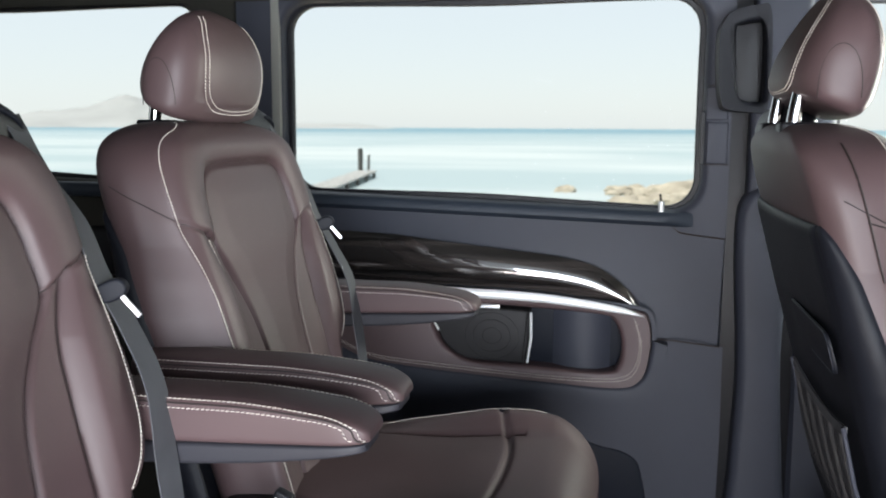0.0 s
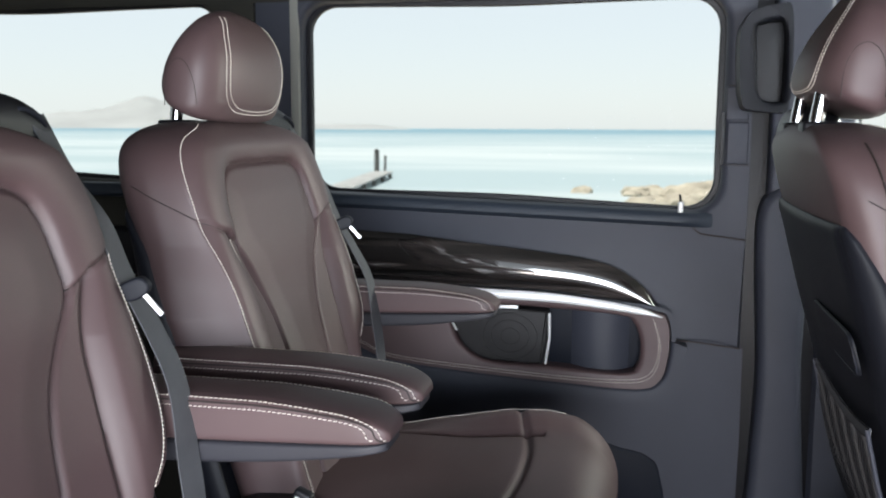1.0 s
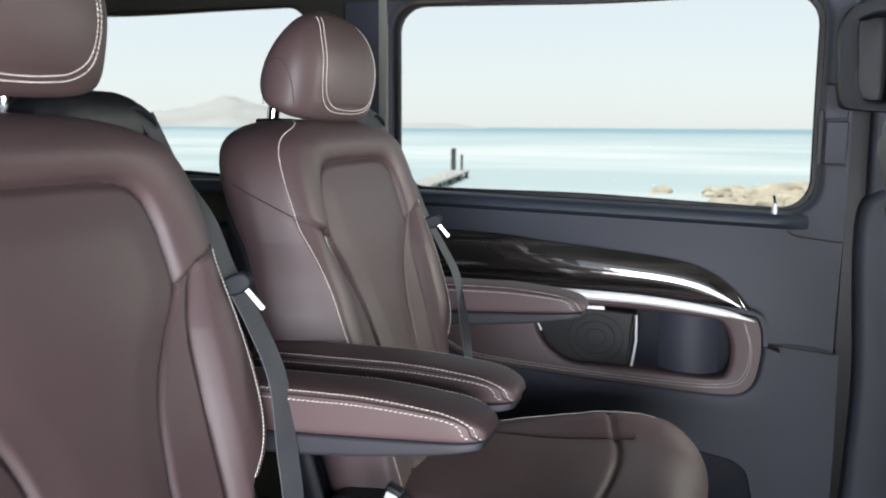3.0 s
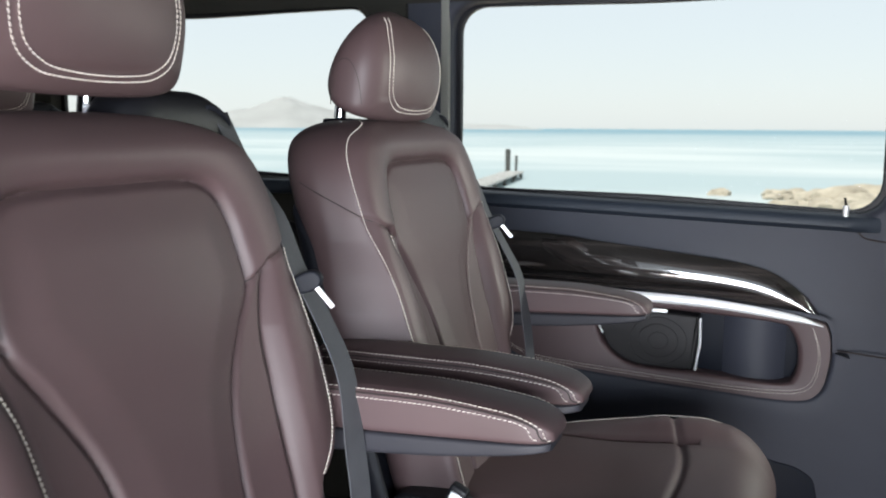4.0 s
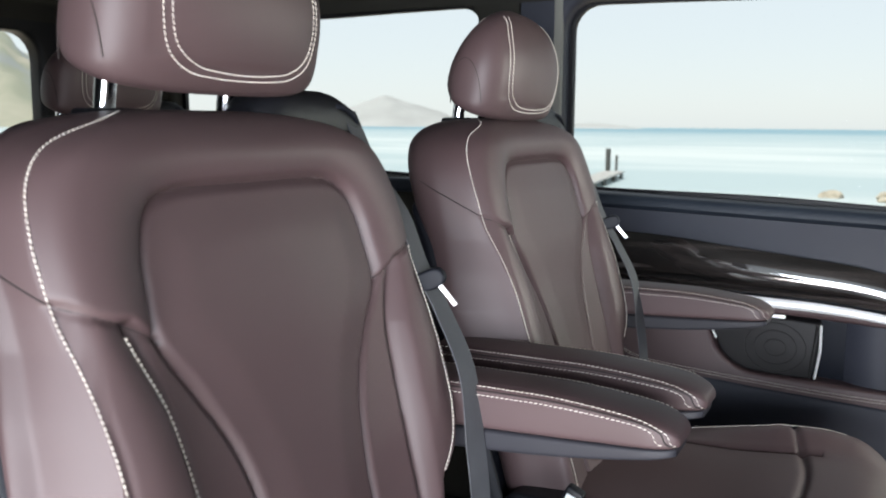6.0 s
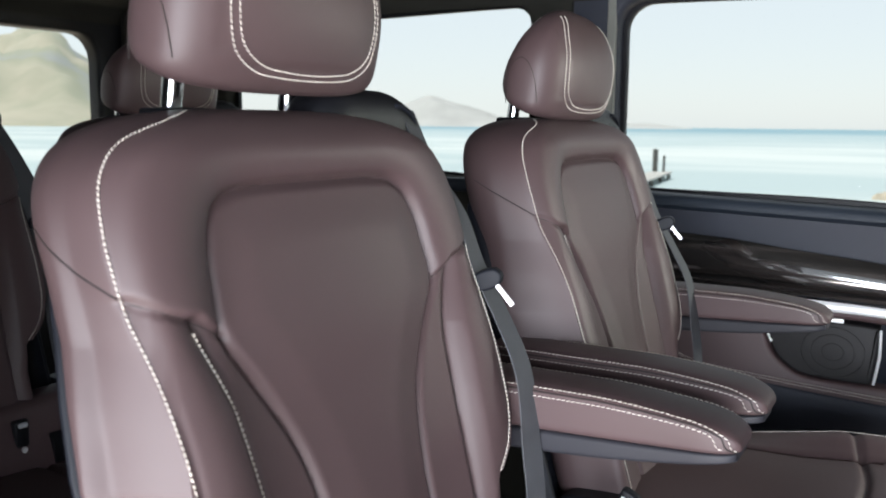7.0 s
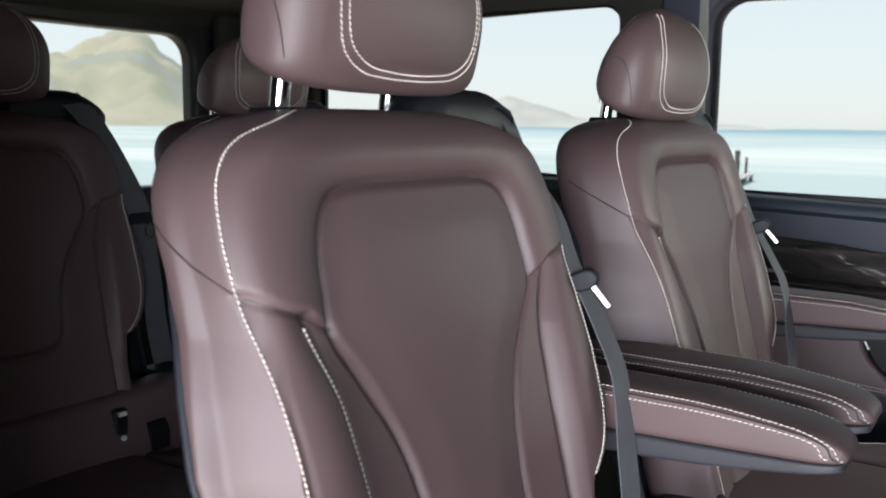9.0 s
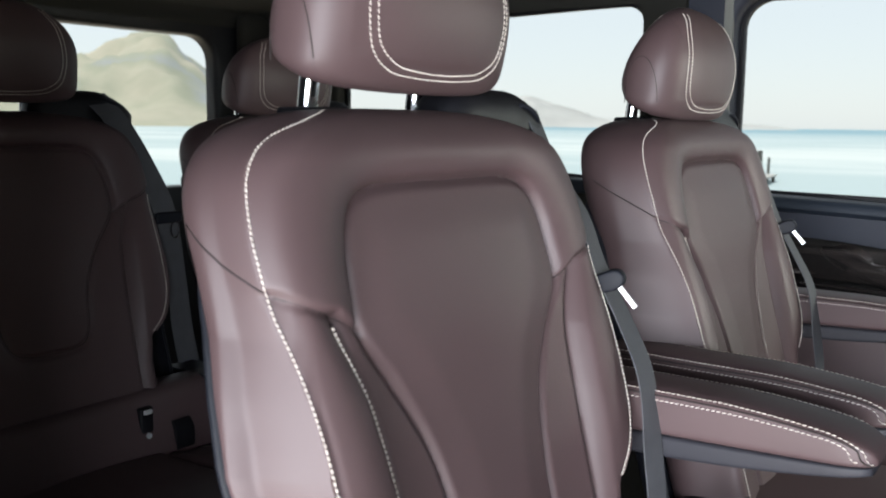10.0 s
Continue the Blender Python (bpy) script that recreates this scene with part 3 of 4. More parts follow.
    for sign in (-1, 1):
        post = piece("post%d" % sign, "headrest_post", lambda: tube([(-0.116, sign * 0.074, 0.93), (-0.112, sign * 0.074, 0.975), (-0.105, sign * 0.074, 1.02)], 0.0088, 14), CHROME, root, "chrome post")
        piece("collar%d" % sign, "collar", lambda: box_bm(-0.131, -0.084, sign * 0.074 - 0.02, sign * 0.074 + 0.02, 0.925, 0.9685, 0.004), BLACK, post)
    # belt outlet on the left shoulder
    outlet = piece("outlet", "belt_outlet", outlet_mesh, BLACK, root, "black plastic belt outlet on the shoulder")
    outlet.location.z = 0.013 if bench else 0.0
    piece("outlet_trim", "outlet_slot", slot_mesh, SHELL, outlet)
    return back


def slot_mesh():
    return tube([(-0.0535 + 0.004 * math.sin(a), 0.196 + 0.019 * math.cos(a), 0.966 - 0.008 * math.cos(a) + 0.005 * math.sin(a)) for a in np.linspace(0, math.tau, 33)], 0.0028, 8, caps=False)


def outlet_mesh():
    rows, n = [], 28
    for s in np.linspace(0, 1, 26):
        y = 0.055 + s * 0.196
        k = math.sqrt(max(0.0004, 1 - abs(2 * s - 1) ** 5))
        top = 0.993 - 0.003 * s - 0.030 * max(0, (s - 0.60) / 0.40) ** 1.5
        row = []
        for a in range(n):
            w = a / n * math.tau
            c, d = math.cos(w), math.sin(w)
            row.append((-0.085 + 0.036 * k * math.copysign(abs(c) ** 0.6, c), y, 0.945 + (top - 0.945) * k * math.copysign(abs(d) ** 0.6, d)))
        rows.append(row)
    verts = [v for r in rows for v in r]
    faces = grid_faces(n, len(rows), wrap=True)
    faces.append(tuple(range(n - 1, -1, -1)))
    faces.append(tuple((len(rows) - 1) * n + k for k in range(n)))
    return verts, faces


def rear_belt(root):
    """A wide strap that hangs outside the seat's edge, with its tongue parked high."""
    pts = smooth_line([(-0.062, 0.168, 0.996), (-0.034, 0.192, 0.955), (-0.008, 0.226, 0.875), (0.004, 0.258, 0.79), (0.006, 0.276, 0.66), (0.006, 0.290, 0.555), (0.0, 0.338, 0.36)], 48)
    piece("rear_strap", "belt_strap", lambda: ribbon(pts, [Vector((-0.10, 0.97, 0.22)).normalized() * 0.0235] * 48), WEB, root, "black woven belt webbing")
    tongue = piece("rear_tongue", "belt_tongue", lambda: box_bm(0.000, 0.012, 0.234, 0.288, 0.776, 0.796, 0.004), SHELL, root, "black plastic belt tongue")
    piece("rear_blade", "tongue_blade", lambda: tube([(0.009, 0.273 + 0.009 * math.cos(a), 0.764 + 0.014 * math.sin(a)) for a in np.linspace(0, math.tau, 25)], 0.0016, 6, caps=False), CHROME, tongue, "bright steel loop")


def seat_belt(root, key="belt"):
    pts = smooth_line([(-0.056, 0.206, 0.969), (-0.036, 0.226, 0.907), (-0.003, 0.232, 0.859), (0.019, 0.233, 0.805), (0.051, 0.230, 0.752), (0.082, 0.218, 0.70), (0.098, 0.206, 0.63), (0.109, 0.200, 0.56), (0.116, 0.197, 0.42), (0.118, 0.197, 0.36)], 48)
    half = [Vector((-0.22, 0.96, 0.15)).lerp(Vector((0.12, 0.99, 0.0)), min(1, max(0, i - 8) / 20)).normalized() * 0.0175 for i in range(48)]
    strap = piece(key, "belt_strap", lambda: ribbon(pts, half), WEB, root, "dark grey woven belt webbing")
    m = pose(0.036, 0.222, 0.795, 0, 0, 14) @ pose(0, 0, 0, 0, -30, 0) @ Matrix.Scale(0.85, 4)

    def plate():
        bm = slab(smooth_line([(-0.020, 0.010), (-0.006, 0.013), (0.014, 0.009), (0.019, -0.004), (0.010, -0.013), (-0.008, -0.012), (-0.021, -0.004)], 40, True), -0.008, 0.006, 0.004)
        bm.transform(m)
        return bm

    def blade():
        bm = box_bm(-0.0036, 0.0036, -0.0065, -0.0045, -0.044, -0.006, 0.0008, 1)
        bm.transform(m @ pose(0.006, 0, 0, 0, -10, 0))
        return bm

    tongue = piece(key + "tongue", "belt_tongue", plate, SHELL, root, "grey plastic belt tongue")
    piece(key + "blade", "tongue_blade", blade, STEEL, tongue, "polished steel blade")


def armrest(root, sign):
    def moved(low):
        v, f = arm_mesh(low)
        return [(x, y + sign * 0.262, z) for x, y, z in v], f

    pad = piece("armpad%d" % sign, "armrest", lambda: moved(False), LEATHER, root, "padded brown leather armrest")
    piece("armlow%d" % sign, "armrest_underside", lambda: moved(True), PAD_BASE, pad, "anthracite plastic underside")
    for side in (-1, 1):
        for k, angle in enumerate((9, 50, 26)):
            def make():
                line, nrm = [], []
                for s in np.linspace(0.02, 0.965 if k == 0 else 0.99, 120):
                    tip = max(0, (s - 0.84) / 0.16)
                    y, z = arm_section(s, radians(angle) * (1 - tip ** 2.2) + radians(-26) * tip ** 2.2)
                    line.append((ARM_X0 + s * (ARM_X1 - ARM_X0) + 0.0006 * tip, sign * 0.262 + side * (y + 0.0007), z + 0.0006))
                    nrm.append((0.6 * tip, side * (1.0 if k == 0 else 0.6), 0.15 if k == 0 else 0.8))
                return stitches(line, nrm, length=0.0040, gap=0.0014, radius=0.0006) if k < 2 else tube(line, 0.0009, 6)
            if k < 2:
                piece("armst%d%d%d" % (sign, side, k), "armrest_stitching", make, THREAD, pad, "cream contrast stitching")
            else:
                piece("armseam%d%d" % (sign, side), "armrest_seam", make, DARK_SEAM, pad, "dark seam between the stitched rows")
    piece("armhub%d" % sign, "armrest_pivot", lambda: tube([(-0.02, sign * 0.225, 0.645), (-0.02, sign * 0.262, 0.645)], 0.028, 24), BLACK, root)


def seat_base(root, bench=False):
    cushion = piece("cushion", "cushion", cushion_mesh, LEATHER, root, "dark brown leather seat cushion")
    cushion.location.z = -0.035 if bench else 0.0

    def seam():
        line = [(x, 0.212, 0.4562 + bolster(x) * 0.972 + 0.012 * float(sstep(0.25, 0.42, x))) for x in np.linspace(0.06, 0.43, 60)]
        return stitches(line, [(0, 0.3, 1)] * 60)
    piece("cushst", "cushion_stitching", seam, THREAD, cushion, "cream contrast stitching")
    piece("pan", "seat_pan", lambda: box_bm(0.05, 0.46, -0.22, 0.22, 0.24, 0.345, 0.02), BLACK, root)
    for sign in (-1, 1):
        piece("leg%d" % sign, "seat_leg", lambda: box_bm(0.0, 0.38, sign * 0.18 - 0.025, sign * 0.18 + 0.025, 0.02, 0.25, 0.012), BLACK, root)
        piece("rail%d" % sign, "seat_rail", lambda: box_bm(-0.15, 0.55, sign * 0.18 - 0.03, sign * 0.18 + 0.03, 0.0, 0.022, 0.004), BLACK, root)
        piece("hinge%d" % sign, "recliner_cover", lambda: slab(rounded(0.02, 0.14, 0.33, 0.47, 0.03), sign * 0.205, sign * 0.165, 0.006), BLACK, root)
    # belt buckle on its stalk beside the cushion
    def stalk():
        bm = box_bm(-0.012, 0.012, -0.008, 0.008, -0.07, 0.02, 0.004)
        bm.transform(pose(0.14, -0.262, 0.50, 0, 25, 0))
        return bm
    buckle = piece("buckle", "belt_buckle", stalk, BLACK, root)

    def slot():
        bm = box_bm(-0.008, 0.008, -0.0095, -0.0075, -0.01, 0.012, 0.001, 1)
        bm.transform(pose(0.14, -0.262, 0.50, 0, 25, 0))
        return bm
    piece("buckleslot", "buckle_button", slot, SATIN, buckle)


def bench_foot(root):
    """The padded roll under a rear seat's back, with the child seat anchor."""
    def roll():
        bm = box_bm(-0.035, 0.035, -0.30, 0.30, 0.375, 0.520, 0.020, 5)
        for v in bm.verts:
            v.co.x += float(plane_x(v.co.z)) - 0.02
        return bm
    foot = piece("roll", "lower_roll", roll, LEATHER, root, "plain leather roll under the backrest")
    piece("anchor", "anchor_slot", lambda: box_bm(0.108, 0.1285, 0.106, 0.131, 0.443, 0.499, 0.004), BLACK, foot, "black child seat anchor slot")
    piece("anchor_tab", "anchor_tab", lambda: box_bm(0.124, 0.1325, 0.111, 0.126, 0.489, 0.496, 0.001, 1), SATIN, foot)
    piece("anchor_pin", "anchor_pin", lambda: tube([(0.122, 0.1185, 0.453), (0.133, 0.1185, 0.453)], 0.0045, 12), SATIN, foot)
    piece("side_cover", "side_cover", lambda: slab(rounded(-0.02, 0.20, 0.30, 0.52, 0.03), 0.312, 0.25, 0.008), SHELL, root, "dark plastic side cover")


def slim_back(root, k):
    """Draws the rear of a seat's back forward, more so low down."""
    for ob in root.children_recursive:
        if ob.name.startswith(("backrest", "back_shell", "cross_seam")):
            ob.data = ob.data.copy()
            for v in ob.data.vertices:
                d = float(plane_x(v.co.z)) - v.co.x - 0.034
                if d > 0:
                    v.co.x += d * (1 - k) * float(np.interp(v.co.z, (0.70, 0.80, 0.86, 0.95), (1.25, 1.05, 1.0, 0.55)))


def cabin_seat(x, y, label, group, arms=(), belt=True, bench=False, raised=0.0, slim=1.0):
    root = thing("cabin_seat", pose(x, y, 0), label, "car seat", group)
    seat_back(root, "bench" if bench else "seat", bench, raised)
    if slim < 1:
        slim_back(root, slim)
    seat_base(root, bench)
    if bench:
        bench_foot(root)
    if belt and bench:
        rear_belt(root)
    elif belt:
        seat_belt(root)
    for sign in arms:
        armrest(root, sign)
    return root

# ---- the cabin's shell ----
WALL_Y, ROOF_Z, REAR_X = 1.37, 1.285, -1.75


def opening(x0, x1, z0, z1, r, slope=0.031, n=160):
    """A window's outline: its sill rises towards the rear, its head is level."""
    q = rounded(x0, x1, z0, z1, r, n)
    q[:, 1] -= slope * q[:, 0] * (1 - (q[:, 1] - z0) / (z1 - z0))
    return q


def side_wall(name, x0, x1, hole, kind_label, y=WALL_Y, out=1, trim=None):
    """A body side with one window, its rubber frame and pane as parts."""
    wall = tagged(part(name, ring(to_rect(hole, x0, x1, 0.0, ROOF_Z), hole, y, y + out * 0.09, y + out * 0.055, 0.018), trim or TRIM), kind_label, "wall", kind="structure")
    c = hole.mean(0)
    rim_o, rim_i = c + (hole - c) * 1.004, hole - (hole - c) / np.linalg.norm(hole - c, axis=1)[:, None] * 0.012
    part("window_frame", ring(rim_o, rim_i, y + out * 0.046, y + out * 0.062, y + out * 0.06, 0.003), BLACK, wall, "black rubber window frame")
    bm = bmesh.new()
    vs = [bm.verts.new((x, y + out * 0.058, z)) for x, z in rim_i - (rim_i - c) * 0.0]
    bm.faces.new(vs)
    pane = part("pane", bm, GLASS, wall, "clear glass", smooth=False)
    pane.visible_shadow = False
    return wall


door_hole = opening(-0.232, 0.70, 0.807, 1.238, 0.062)
rear_hole = opening(-1.42, -0.450, 0.807, 1.246, 0.05)
front_hole = opening(0.965, 2.0, 0.81, 1.22, 0.05)
side_wall("wall_far_middle", -0.34, 0.757, door_hole, "grey plastic door lining with large side window")
side_wall("wall_far_rear", REAR_X, -0.34, rear_hole, "grey plastic rear side lining with window", trim=HEADLINER)
side_wall("wall_far_front", 0.90, 2.4, front_hole, "front door lining with window")
# out of view: windowless and drawn forward to block lamp light from the rear seats
tagged(part("wall_near_rear", box_bm(REAR_X, -0.01, -0.55, -0.46, 0.0, ROOF_Z, 0.0), TRIM), "unseen rear side lining that keeps door light off the rear row", "wall", kind="structure")
side_wall("wall_near_front", 1.0, 2.4, opening(1.15, 2.0, 0.81, 1.22, 0.05), "front door lining with window", y=-0.46, out=-1)

# rear hatch with its window
hatch_hole = opening(-0.30, 1.203, 0.765, 1.207, 0.075, slope=0.0)
hatch = part("wall_rear", ring(to_rect(hatch_hole, -0.46, WALL_Y, 0.0, ROOF_Z), hatch_hole, 0, 0.08, 0.05, 0.02), BLACK)
hatch.matrix_world = pose(REAR_X, 0, 0, 0, 0, 90)
tagged(hatch, "black tailgate lining around the rear window", "wall", kind="structure")
bm = bmesh.new()
bm.faces.new([bm.verts.new((x, 0.045, z)) for x, z in hatch_hole])
pane = part("pane", bm, GLASS, hatch, "clear glass", smooth=False)
pane.visible_shadow = False

tagged(part("floor", box_bm(REAR_X - 0.05, 2.45, -0.47, WALL_Y + 0.02, -0.06, 0.0, 0.0), CARPET), "black carpeted van floor", "floor", kind="structure")
tagged(part("ceiling", box_bm(REAR_X - 0.08, 2.45, -0.55, WALL_Y + 0.09, ROOF_Z, ROOF_Z + 0.07, 0.0), HEADLINER), "charcoal fabric headliner", "ceiling", kind="structure")


def cove(name, a, b, inward):
    """A rounded trim strip along the ceiling's edge."""
    bm = bmesh.new()
    rows = []
    for p in (Vector(a), Vector(b)):
        row = []
        for k in range(9):
            w = k / 8 * math.pi / 2
            row.append(bm.verts.new(p + Vector(inward) * 0.06 * (1 - math.sin(w)) * 1.0 + Vector((0, 0, -0.045 * (1 - math.cos(w))))))
        rows.append(row)
    for k in range(8):
        bm.faces.new((rows[0][k], rows[0][k + 1], rows[1][k + 1], rows[1][k]))
    return tagged(part(name, bm, HEADLINER), "rounded headliner edge trim", "trim", kind="structure")


cove("trim_roof_far", (REAR_X, WALL_Y, ROOF_Z), (2.4, WALL_Y, ROOF_Z), (0, -1, 0))
cove("trim_roof_rear", (REAR_X, -0.46, ROOF_Z), (REAR_X, WALL_Y, ROOF_Z), (1, 0, 0))
# rear corner post
tagged(part("trim_rear_corner", box_bm(REAR_X, REAR_X + 0.06, 1.27, WALL_Y + 0.01, 0.0, ROOF_Z, 0.025), HEADLINER), "dark corner post beside the tailgate", "trim", kind="structure")
tagged(part("wall_front", box_bm(2.40, 2.46, -0.47, WALL_Y + 0.02, -0.05, 0.78, 0.0), BLACK), "black front bulkhead under the windscreen", "wall", kind="structure")

# the pillar between the middle and the front window
pillar = thing("trim_pillar_middle", pose(0, 0, 0), "grey plastic pillar trim beside the front seat", "pillar", kind="structure")
part("pillar_core", box_bm(0.752, 0.905, WALL_Y + 0.012, WALL_Y + 0.09, 0.0, ROOF_Z, 0.002), BLACK, pillar)
part("upper_cover", slab(rounded(0.790, 0.900, 0.805, ROOF_Z, 0.012), WALL_Y - 0.03, WALL_Y + 0.03, 0.012), TRIM, pillar)
part("lower_cover", slab(smooth_line([(0.777, 0.80), (0.870, 0.80), (0.874, 0.47), (0.890, 0.22), (0.895, 0.10), (0.785, 0.10), (0.782, 0.25), (0.787, 0.45)], 90, True), WALL_Y - 0.045, WALL_Y + 0.02, 0.02), TRIM, pillar)
part("floor_step", box_bm(0.79, 1.05, WALL_Y - 0.16, WALL_Y + 0.02, 0.0, 0.12, 0.02), BLACK, pillar)
grab = thing("grab_handle", pose(0, 0, 0), "dark grey plastic grab handle on the pillar", "grab handle")
g = smooth_line([(0.7165, 1.147), (0.728, 1.178), (0.7434, 1.192), (0.79, 1.203), (0.812, 1.195), (0.818, 1.10), (0.814, 1.00), (0.80, 0.992), (0.7362, 0.9974), (0.7255, 1.012), (0.7205, 1.036), (0.717, 1.09)], 100, True)
gi = smooth_line([(0.7503, 1.157), (0.765, 1.167), (0.787, 1.1705), (0.803, 1.162), (0.806, 1.09), (0.804, 1.02), (0.7946, 1.013), (0.77, 1.016), (0.7563, 1.031), (0.752, 1.09)], 100, True)
part("handle_loop", ring(g, gi, WALL_Y - 0.075, WALL_Y - 0.01, WALL_Y - 0.03, 0.016), SHELL, grab)
part("handle_recess", slab(gi, WALL_Y - 0.035, WALL_Y - 0.005, 0.002), BLACK, grab)

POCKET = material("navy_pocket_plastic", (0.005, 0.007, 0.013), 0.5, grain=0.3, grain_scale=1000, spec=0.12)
# door lining details on the far side
lining = thing("door_lining", pose(0, 0, 0), "grey door lining with wood inlay, leather panel and pocket", "door panel", kind="structure")
Y = WALL_Y
sill = smooth_line([(-0.34, 0.8175), (0.2, 0.801), (0.69, 0.7855)], 60)
bm = bmesh.new()
rows = []
for x, z in sill:
    end = min(1.0, max(0.0, (0.69 - x) / 0.06))
    rows.append([bm.verts.new((x, Y + (dy * end if dy < 0 else dy) + 0.001, z + dz)) for dy, dz in ((0.05, -0.001), (0.0, -0.001), (-0.012, -0.004), (-0.018, -0.012), (-0.018, -0.024), (-0.010, -0.032), (0.002, -0.035))])
for r0, r1 in zip(rows, rows[1:]):
    for k in range(6):
        bm.faces.new((r0[k], r0[k + 1], r1[k + 1], r1[k]))
part("sill_ledge", bm, NAVY, lining, "dark rounded window ledge")
wood_line = smooth_line([(-0.33, 0.726), (-0.088, 0.726), (0.044, 0.720), (0.154, 0.708), (0.299, 0.694), (0.421, 0.680), (0.494, 0.660), (0.555, 0.617), (0.592, 0.569)], 90)
low_line = smooth_line([(0.590, 0.566), (0.53, 0.587), (0.375, 0.606), (0.2, 0.612), (-0.06, 0.616), (-0.33, 0.622)], 60)


def bulged(outline_top, outline_low, y0, out, n=14):
    """A strip between two lines that swells towards the cabin."""
    verts = []
    m = len(outline_top)
    lo = np.stack([np.interp(np.linspace(0, 1, m), np.linspace(0, 1, len(outline_low)), outline_low[::-1, k]) for k in (0, 1)], 1)
    for j in range(n):
        t = j / (n - 1)
        for i in range(m):
            x, z = outline_top[i] * (1 - t) + lo[i] * t
            verts.append((x, y0 - out * math.sin(math.pi * min(1, 0.12 + t * 0.62)), z))
    return verts, grid_faces(m, n)


v, f = bulged(wood_line, low_line, Y - 0.008, 0.022)
obj("wood_inlay", v, f, WOOD, lining, "glossy dark striped wood inlay")
chrome_top = smooth_line([(0.590, 0.5665), (0.53, 0.5865), (0.375, 0.6055), (0.2, 0.6115), (-0.06, 0.6155)], 70)
chrome_low = smooth_line([(-0.06, 0.602), (0.2, 0.592), (0.375, 0.587), (0.533, 0.5715), (0.592, 0.5645)], 70)
v, f = bulged(chrome_top[::-1], chrome_low[::-1], Y - 0.050, 0.006)
obj("chrome_strip", v, f, SATIN, lining, "bright satin metal strip")
outer = smooth_line([(-0.20, 0.60), (0.20, 0.590), (0.40, 0.584), (0.575, 0.569), (0.601, 0.553), (0.608, 0.515), (0.606, 0.47), (0.590, 0.418), (0.54, 0.397), (0.377, 0.402), (0.173, 0.413), (-0.013, 0.429), (-0.09, 0.455), (-0.20, 0.50)], 200, True)
inner = smooth_line([(0.124, 0.552), (0.21, 0.570), (0.35, 0.567), (0.497, 0.559), (0.530, 0.545), (0.546, 0.500), (0.540, 0.448), (0.505, 0.431), (0.34, 0.437), (0.212, 0.442), (0.152, 0.475), (0.128, 0.525)], 200, True)


def nearer(q, y, y_old=1.345):
    """The outline of a plate moved towards the door opening, as seen from there."""
    eye, k = np.array((0.54, 0.96)), (y + 0.587) / (y_old + 0.587)
    return eye + (np.array(q) - eye) * k


PANEL_Y = Y - 0.052
outer, inner = nearer(outer, PANEL_Y), nearer(inner, PANEL_Y)


def match(o, i_):
    """Turn the inner outline so that its points face those of the outer one."""
    c = i_.mean(0)
    ang = lambda q: np.arctan2(q[:, 1] - c[1], q[:, 0] - c[0])
    want = ang(o)
    a = np.unwrap(ang(i_))
    out = []
    for w in want:
        d = np.abs((a - w + np.pi) % (2 * np.pi) - np.pi)
        out.append(i_[np.argmin(d)])
    return np.array(out)


def panel_rim():
    """The raised plastic border below and in front of the leather panel."""
    nxt, prv = np.roll(outer, -1, 0), np.roll(outer, 1, 0)
    n = np.stack([(nxt - prv)[:, 1], -(nxt - prv)[:, 0]], 1)
    n /= np.linalg.norm(n, axis=1)[:, None]
    if np.mean(np.sum(n * (outer - outer.mean(0)), 1)) < 0:
        n = -n
    wide = 0.003 + 0.033 * sstep(0.5068, 0.5052, outer[:, 1]) * sstep(-0.25, -0.1, outer[:, 0])
    big = outer + n * wide[:, None]
    return ring(big, outer + n * 0.0015, PANEL_Y + 0.012, Y + 0.006, Y - 0.005, 0.010)


part("panel_rim", panel_rim(), TRIM, lining, "grey plastic border round the leather panel")
leather_panel = part("leather_panel", ring(outer, match(outer, inner), PANEL_Y, Y + 0.005, Y - 0.003, 0.012), LEATHER, lining, "brown leather panel around the pocket")
seam = smooth_line([(0.575, 0.55), (0.588, 0.50), (0.583, 0.45), (0.560, 0.420), (0.50, 0.411), (0.377, 0.412), (0.173, 0.423), (0.0, 0.437), (-0.07, 0.462), (-0.12, 0.49)], 160)
for k, d in enumerate((0.0, 0.006)):
    line = [(x - d * 0.6, PANEL_Y - 0.001, z + d) for x, z in nearer(seam, PANEL_Y)]
    v, f = stitches(line, [(0, -1, 0)] * len(line), length=0.006)
    obj("panel_stitching", v, f, THREAD, leather_panel, "cream contrast stitching")
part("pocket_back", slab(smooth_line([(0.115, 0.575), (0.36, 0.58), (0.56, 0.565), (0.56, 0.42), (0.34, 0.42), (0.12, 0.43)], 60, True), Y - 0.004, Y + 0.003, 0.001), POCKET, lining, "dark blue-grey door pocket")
bm = tube([(0.460, Y + 0.066, 0.41), (0.460, Y + 0.066, 0.585)], 0.094, 48)
for v in bm.verts:
    v.co.y = min(v.co.y, Y + 0.03)
part("bottle_hollow", bm, TRIM, lining, "rounded grey bottle holder")
grille = smooth_line([(0.127, 0.548), (0.20, 0.563), (0.333, 0.560), (0.346, 0.552), (0.344, 0.50), (0.336, 0.447), (0.324, 0.440), (0.23, 0.443), (0.190, 0.452), (0.155, 0.478), (0.133, 0.525)], 120, True)
grille = nearer(grille, PANEL_Y)
speaker = part("speaker_grille", slab(grille, PANEL_Y + 0.004, Y - 0.002, 0.006), MESH, lining, "black mesh speaker cover")
